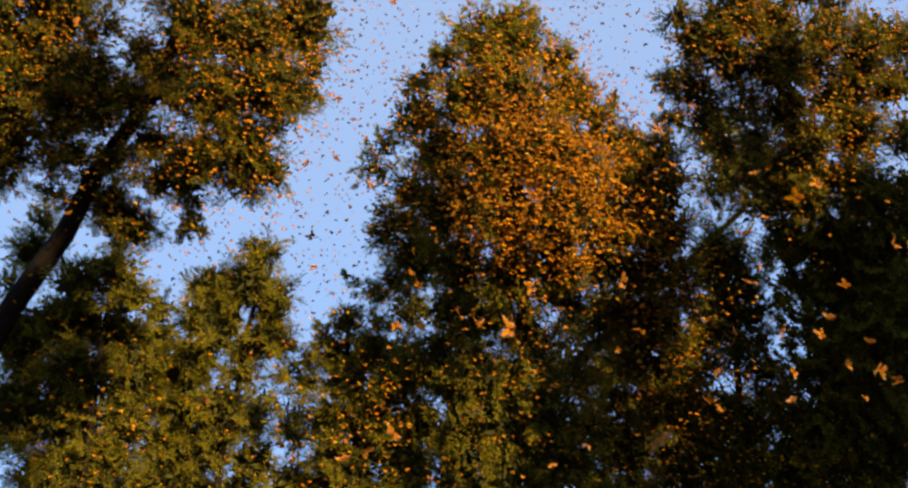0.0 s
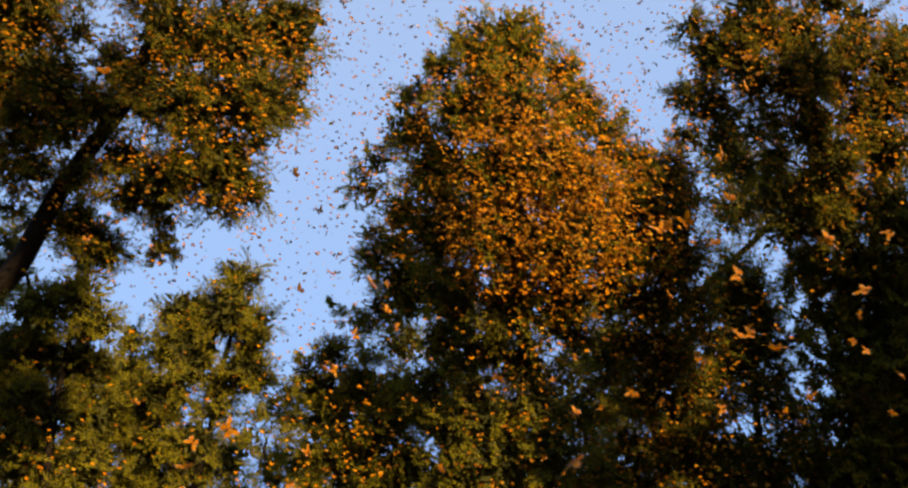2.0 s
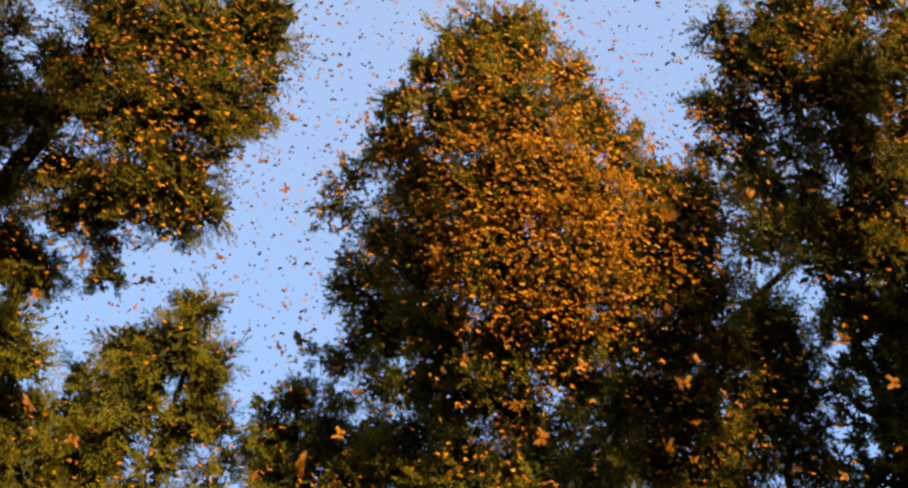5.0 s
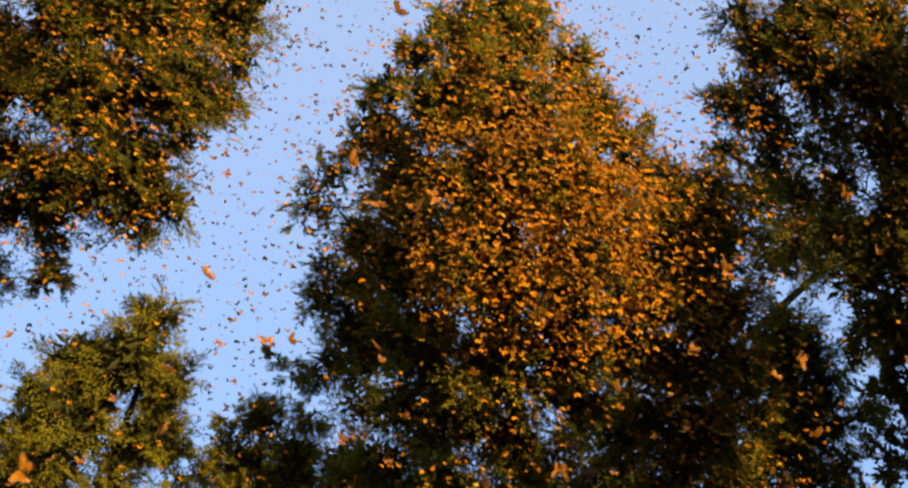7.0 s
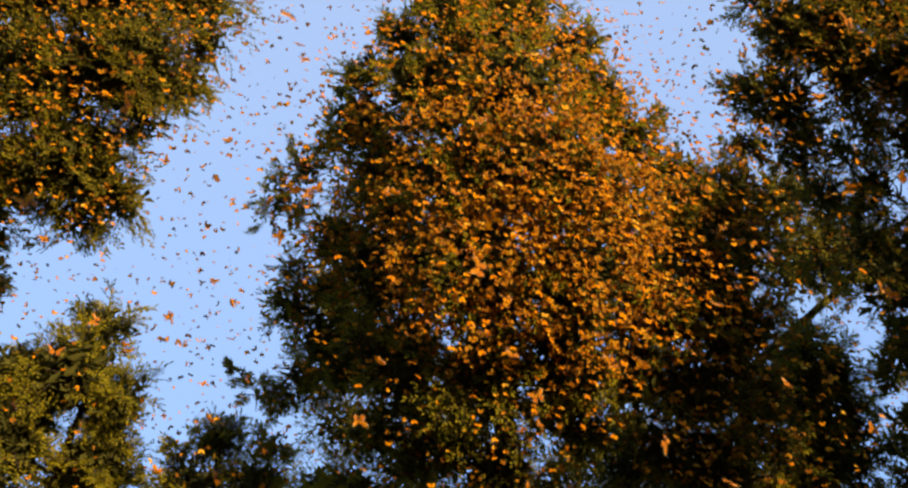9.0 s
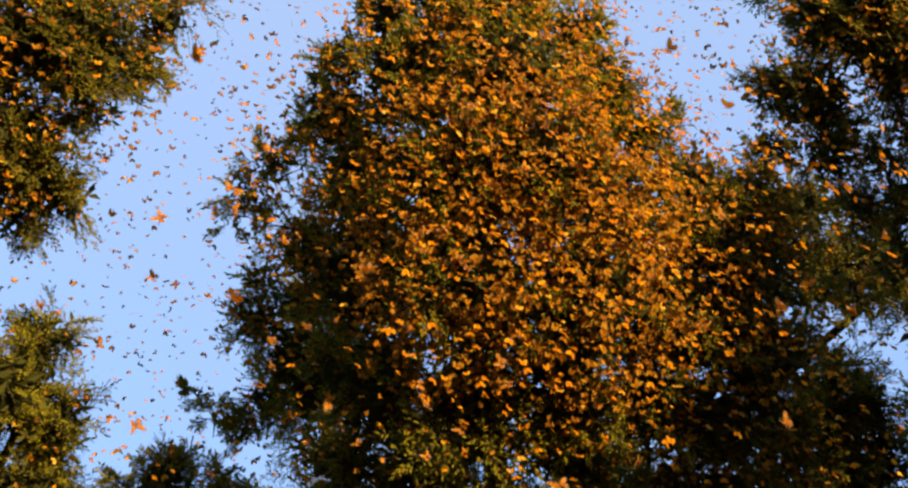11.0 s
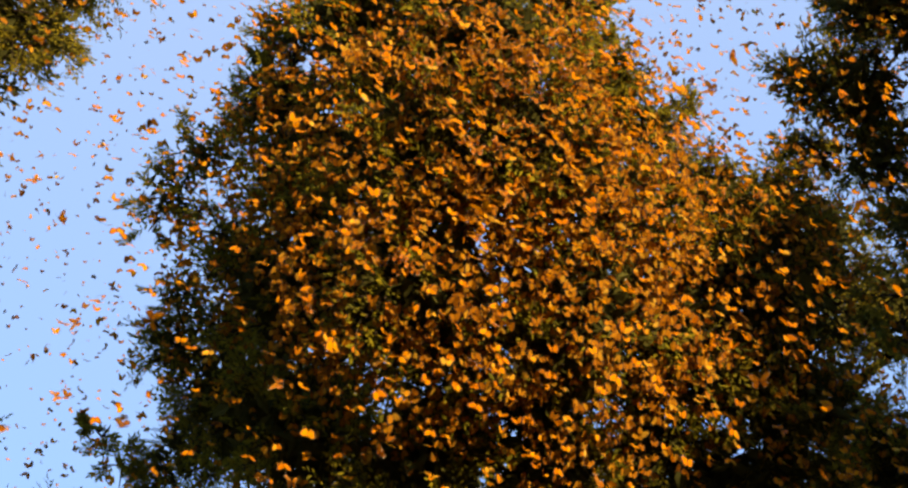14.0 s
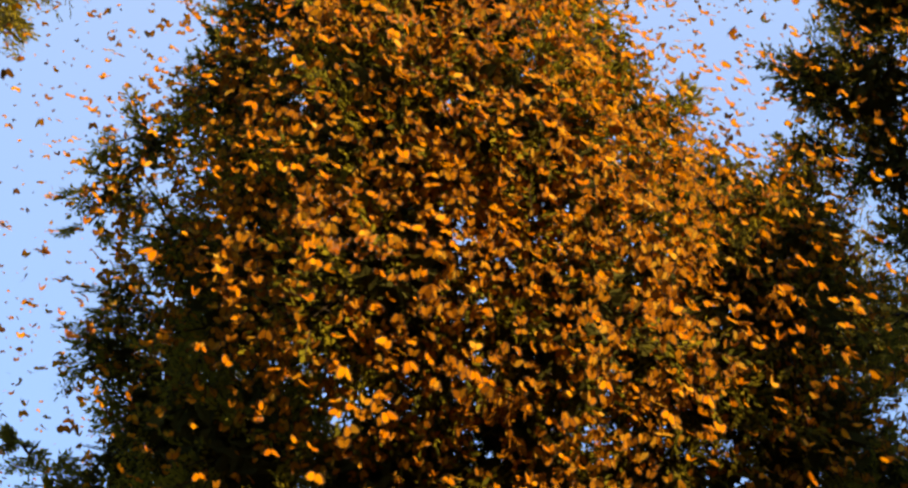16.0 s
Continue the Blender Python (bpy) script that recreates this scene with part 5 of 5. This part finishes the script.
fly([(14, 2.67, 11.34, 14.41), (14.5, 2.59, 11.58, 14.53), (15, 2.46, 11.8, 14.66), (15.5, 2.32, 12.04, 14.77), (16, 2.16, 12.18, 14.83)], beat=0.91)
fly([(14, 2.79, 12.25, 15.13), (14.5, 2.6, 12.45, 15.32), (15, 2.44, 12.6, 15.48), (15.5, 2.3, 12.77, 15.67)], beat=0.92)
fly([(14, 1.74, 10.51, 13.92), (14.5, 1.6, 10.71, 14.08), (15, 1.43, 10.92, 14.22), (15.5, 1.37, 11.14, 14.35), (16, 1.26, 11.34, 14.35)], beat=0.62)
fly([(14, 0.73, 12.33, 14.39), (14.5, 0.63, 12.5, 14.6), (15, 0.5, 12.63, 14.8), (15.5, 0.38, 12.8, 15.02), (16, 0.28, 12.84, 15.16)], beat=0.75)
fly([(15, 2.81, 10.53, 15.37), (15.5, 3.01, 10.58, 15.57), (16, 3.16, 10.6, 15.64)], beat=0.63)
fly([(13, 3.32, 10.93, 14.99), (13.5, 3.21, 11.02, 15.32), (14, 3.08, 11.1, 15.64), (14.5, 2.97, 11.19, 15.89), (15, 2.81, 11.23, 16.14), (15.5, 2.67, 11.24, 16.39), (16, 2.48, 11.2, 16.56)], beat=0.68)
fly([(15, 1.55, 11.45, 15.01), (15.5, 1.36, 11.65, 15.16), (16, 1.18, 11.76, 15.23)], beat=0.69)
fly([(15, 1.5, 11.93, 15.3), (15.5, 1.23, 12.08, 15.5), (16, 0.99, 12.15, 15.61)], beat=0.94)
fly([(15, 0.48, 11.83, 14.49), (15.5, 0.24, 12.1, 14.63), (16, 0.01, 12.31, 14.66)], beat=0.65)
fly([(15, 1.37, 12.07, 14.24), (15.5, 1.15, 12.33, 14.36), (16, 0.94, 12.56, 14.38)], beat=0.72)
fly([(15, 2.31, 12.77, 15.36), (15.5, 2.07, 12.94, 15.55), (16, 1.86, 13.03, 15.64)], beat=0.80)
fly([(15, 4.03, 11.79, 14.27), (15.5, 3.93, 12.01, 14.36), (16, 3.82, 12.15, 14.39)], beat=0.94)
fly([(14, 4.2, 11.94, 15.27), (14.5, 4.07, 12.14, 15.46), (15, 3.96, 12.32, 15.6), (15.5, 3.82, 12.53, 15.71), (16, 3.65, 12.66, 15.75)], beat=0.99)
fly([(14, 4.21, 12.42, 14.07), (14.5, 3.88, 12.57, 14.31), (15, 3.58, 12.71, 14.5)], beat=0.88)
fly([(14.5, -0.98, 14.48, 15.55), (15, -0.9, 14.46, 15.86), (15.5, -0.81, 14.42, 16.27)], beat=0.69)
fly([(14.5, 1.39, 13.4, 14.63), (15, 1.19, 13.52, 14.84), (15.5, 0.95, 13.71, 15.06), (16, 0.78, 13.79, 15.16)], beat=0.82)
fly([(15.5, 3.99, 11.42, 14.1), (16, 3.95, 11.45, 14.18)], beat=0.88)
fly([(12.5, 4.12, 11.56, 13.97), (13, 4.09, 11.86, 14.14), (13.5, 4, 12.15, 14.29), (14, 3.91, 12.45, 14.45)], beat=0.62)
fly([(13, 4.55, 12.03, 13.96), (13.5, 4.54, 12.31, 14.13), (14, 4.35, 12.64, 14.25)], beat=0.87)
fly([(11.5, -0.95, 10.22, 15.13), (12, -1.08, 10.42, 15.39), (12.5, -1.22, 10.58, 15.65), (13, -1.34, 10.75, 15.93)], beat=0.75)
fly([(13, -0.48, 12.56, 14.81), (13.5, -0.78, 12.81, 15.01), (14, -0.94, 12.95, 15.32)], beat=0.84)
fly([(15, 2.81, 11.27, 15.72), (15.5, 2.76, 11.65, 15.69), (16, 2.6, 11.54, 15.92)], beat=0.87)
fly([(14.5, 4.9, 11.68, 16.25), (15, 4.87, 11.38, 16.76), (15.5, 4.82, 11, 17.28)], beat=0.87)

# others between the camera and the trees
for k in range(60):
    t = FLIGHT.uniform(0, 16)
    deep = FLIGHT.uniform(4.5, 14.7 - 0.53 * t)
    eye = np.array((0.091 * t, 0.55 * t, 4.2 + 0.45 * t))
    ahead = np.array((0.05, 0.755, 0.655))
    place = eye + deep * ahead + np.array((1.0, 0, 0)) * deep * FLIGHT.uniform(-0.46, 0.46) + np.array((0, -0.655, 0.755)) * deep * FLIGHT.uniform(-0.26, 0.22)
    fly([(t, *place)], FLIGHT.uniform(0.95, 1.12), FLIGHT.uniform(0.7, 1.1), 0.25)

# the swarm in the open air, in loose flights that drift
SWARMS = []


def swarm_of(spots, facing, sizes, tone, label, way, sway):
    centre = spots.mean(0)
    data = crowd_mesh("butterfly_swarm", spots - centre, facing, sizes, FLIGHT, (-12, 6, 24, 52), tone)
    swarm = tagged(new("butterfly_swarm", data), label, "butterflies", "butterflies in flight", "stuff")
    SWARMS.append((swarm, centre, way, sway, FLIGHT.uniform(0, 6.28), FLIGHT.uniform(-1, 1)))


for k in range(16):
    n = 620
    deep = 17.0 + 17.0 * FLIGHT.random(n)
    wide, high = FLIGHT.uniform(-0.52, 0.52, n), FLIGHT.uniform(-0.24, 0.40, n)
    spots = deep[:, None] * (np.array((0.05, 0.755, 0.655)) + wide[:, None] * np.array((1.0, 0, 0)) + high[:, None] * np.array((0, -0.655, 0.755))) + np.array((0, 0, 4.2))
    facing = unit(np.array((0.0, 0.4, 0.5)) + random_units(n, FLIGHT) * 0.9)
    way = np.array((-0.14, -0.03, 0.02)) + FLIGHT.normal(size=3) * np.array((0.14, 0.08, 0.08))
    swarm_of(spots, facing, FLIGHT.uniform(0.8, 1.05, n), BACKLIT if k % 3 else WING, "loose swarm of orange butterflies in the open air", way, 0.17)

# those that flutter close round the crowns
for clumps, flights, n, off in ((CLUMPS_A, 4, 300, 1.3), (CLUMPS_D, 9, 290, 1.3), (CLUMPS_D2, 1, 240, 1.0), (CLUMPS_E, 5, 290, 2.4), (CLUMPS_F, 3, 300, 1.6), (CLUMPS_C, 1, 240, 1.3), (CLUMPS_H, 1, 260, 2.4), (CLUMPS_G, 1, 130, 1.3), (CLUMPS_B1, 1, 60, 1.3), (CLUMPS_B2, 1, 120, 1.3)):
    rows = np.array(clumps)
    odds = rows[:, 3] ** 2 * (rows[:, 5] + 25.0) ** 0.55
    odds /= odds.sum()
    for k in range(flights):
        c = rows[FLIGHT.choice(len(rows), n, p=odds)]
        u = random_units(n, FLIGHT)
        u = np.where(((u @ FRONT) < 0)[:, None], -u, u)
        spots = c[:, :3] + u * (c[:, 3] * 0.95)[:, None] + FRONT * (0.1 + off * FLIGHT.random((n, 1)) ** 1.4) + FLIGHT.normal(size=(n, 3)) * 0.15
        facing = unit(FRONT * 0.5 + np.array(SUN) * 0.7 + np.array((0, 0, 0.5)) + random_units(n, FLIGHT) * 0.55)
        way = np.array((-0.03, -0.01, 0.0)) + FLIGHT.normal(size=3) * 0.02
        swarm_of(spots, facing, FLIGHT.uniform(0.78, 1.02, n), WING, "orange butterflies fluttering close round a crown", way, 0.22)


def motions():
    for root, rows, beat, phase, step in FLYERS:
        walk(root, rows)
        for wing in root.children:
            if wing.name.startswith("body"):
                continue
            side = -1 if wing.name.startswith("left") else 1
            flaps = []
            for k in range(int(16 / step) + 1):
                t = k * step
                fold = 26 + 38 * math.sin(2 * math.pi * t / beat + phase) + 6 * math.sin(1.3 * t + 2 * phase)
                flaps.append((t, pose(0, 0, 0, 0, -side * fold, 0)))
            walk(wing, flaps)
    for swarm, centre, way, sway, phase, turn in SWARMS:
        rows = []
        for k in range(17):
            p = centre + way * (k - 8) + sway * np.array((math.sin(k * 0.7 + phase), math.cos(k * 0.6 + phase), math.sin(k * 0.9 - phase)))
            rows.append((float(k), pose(*p, 2.0 * math.sin(k * 0.5 + phase), 1.5 * math.cos(k * 0.4 + phase), turn * 0.35 * (k - 8))))
        walk(swarm, rows)


motions()
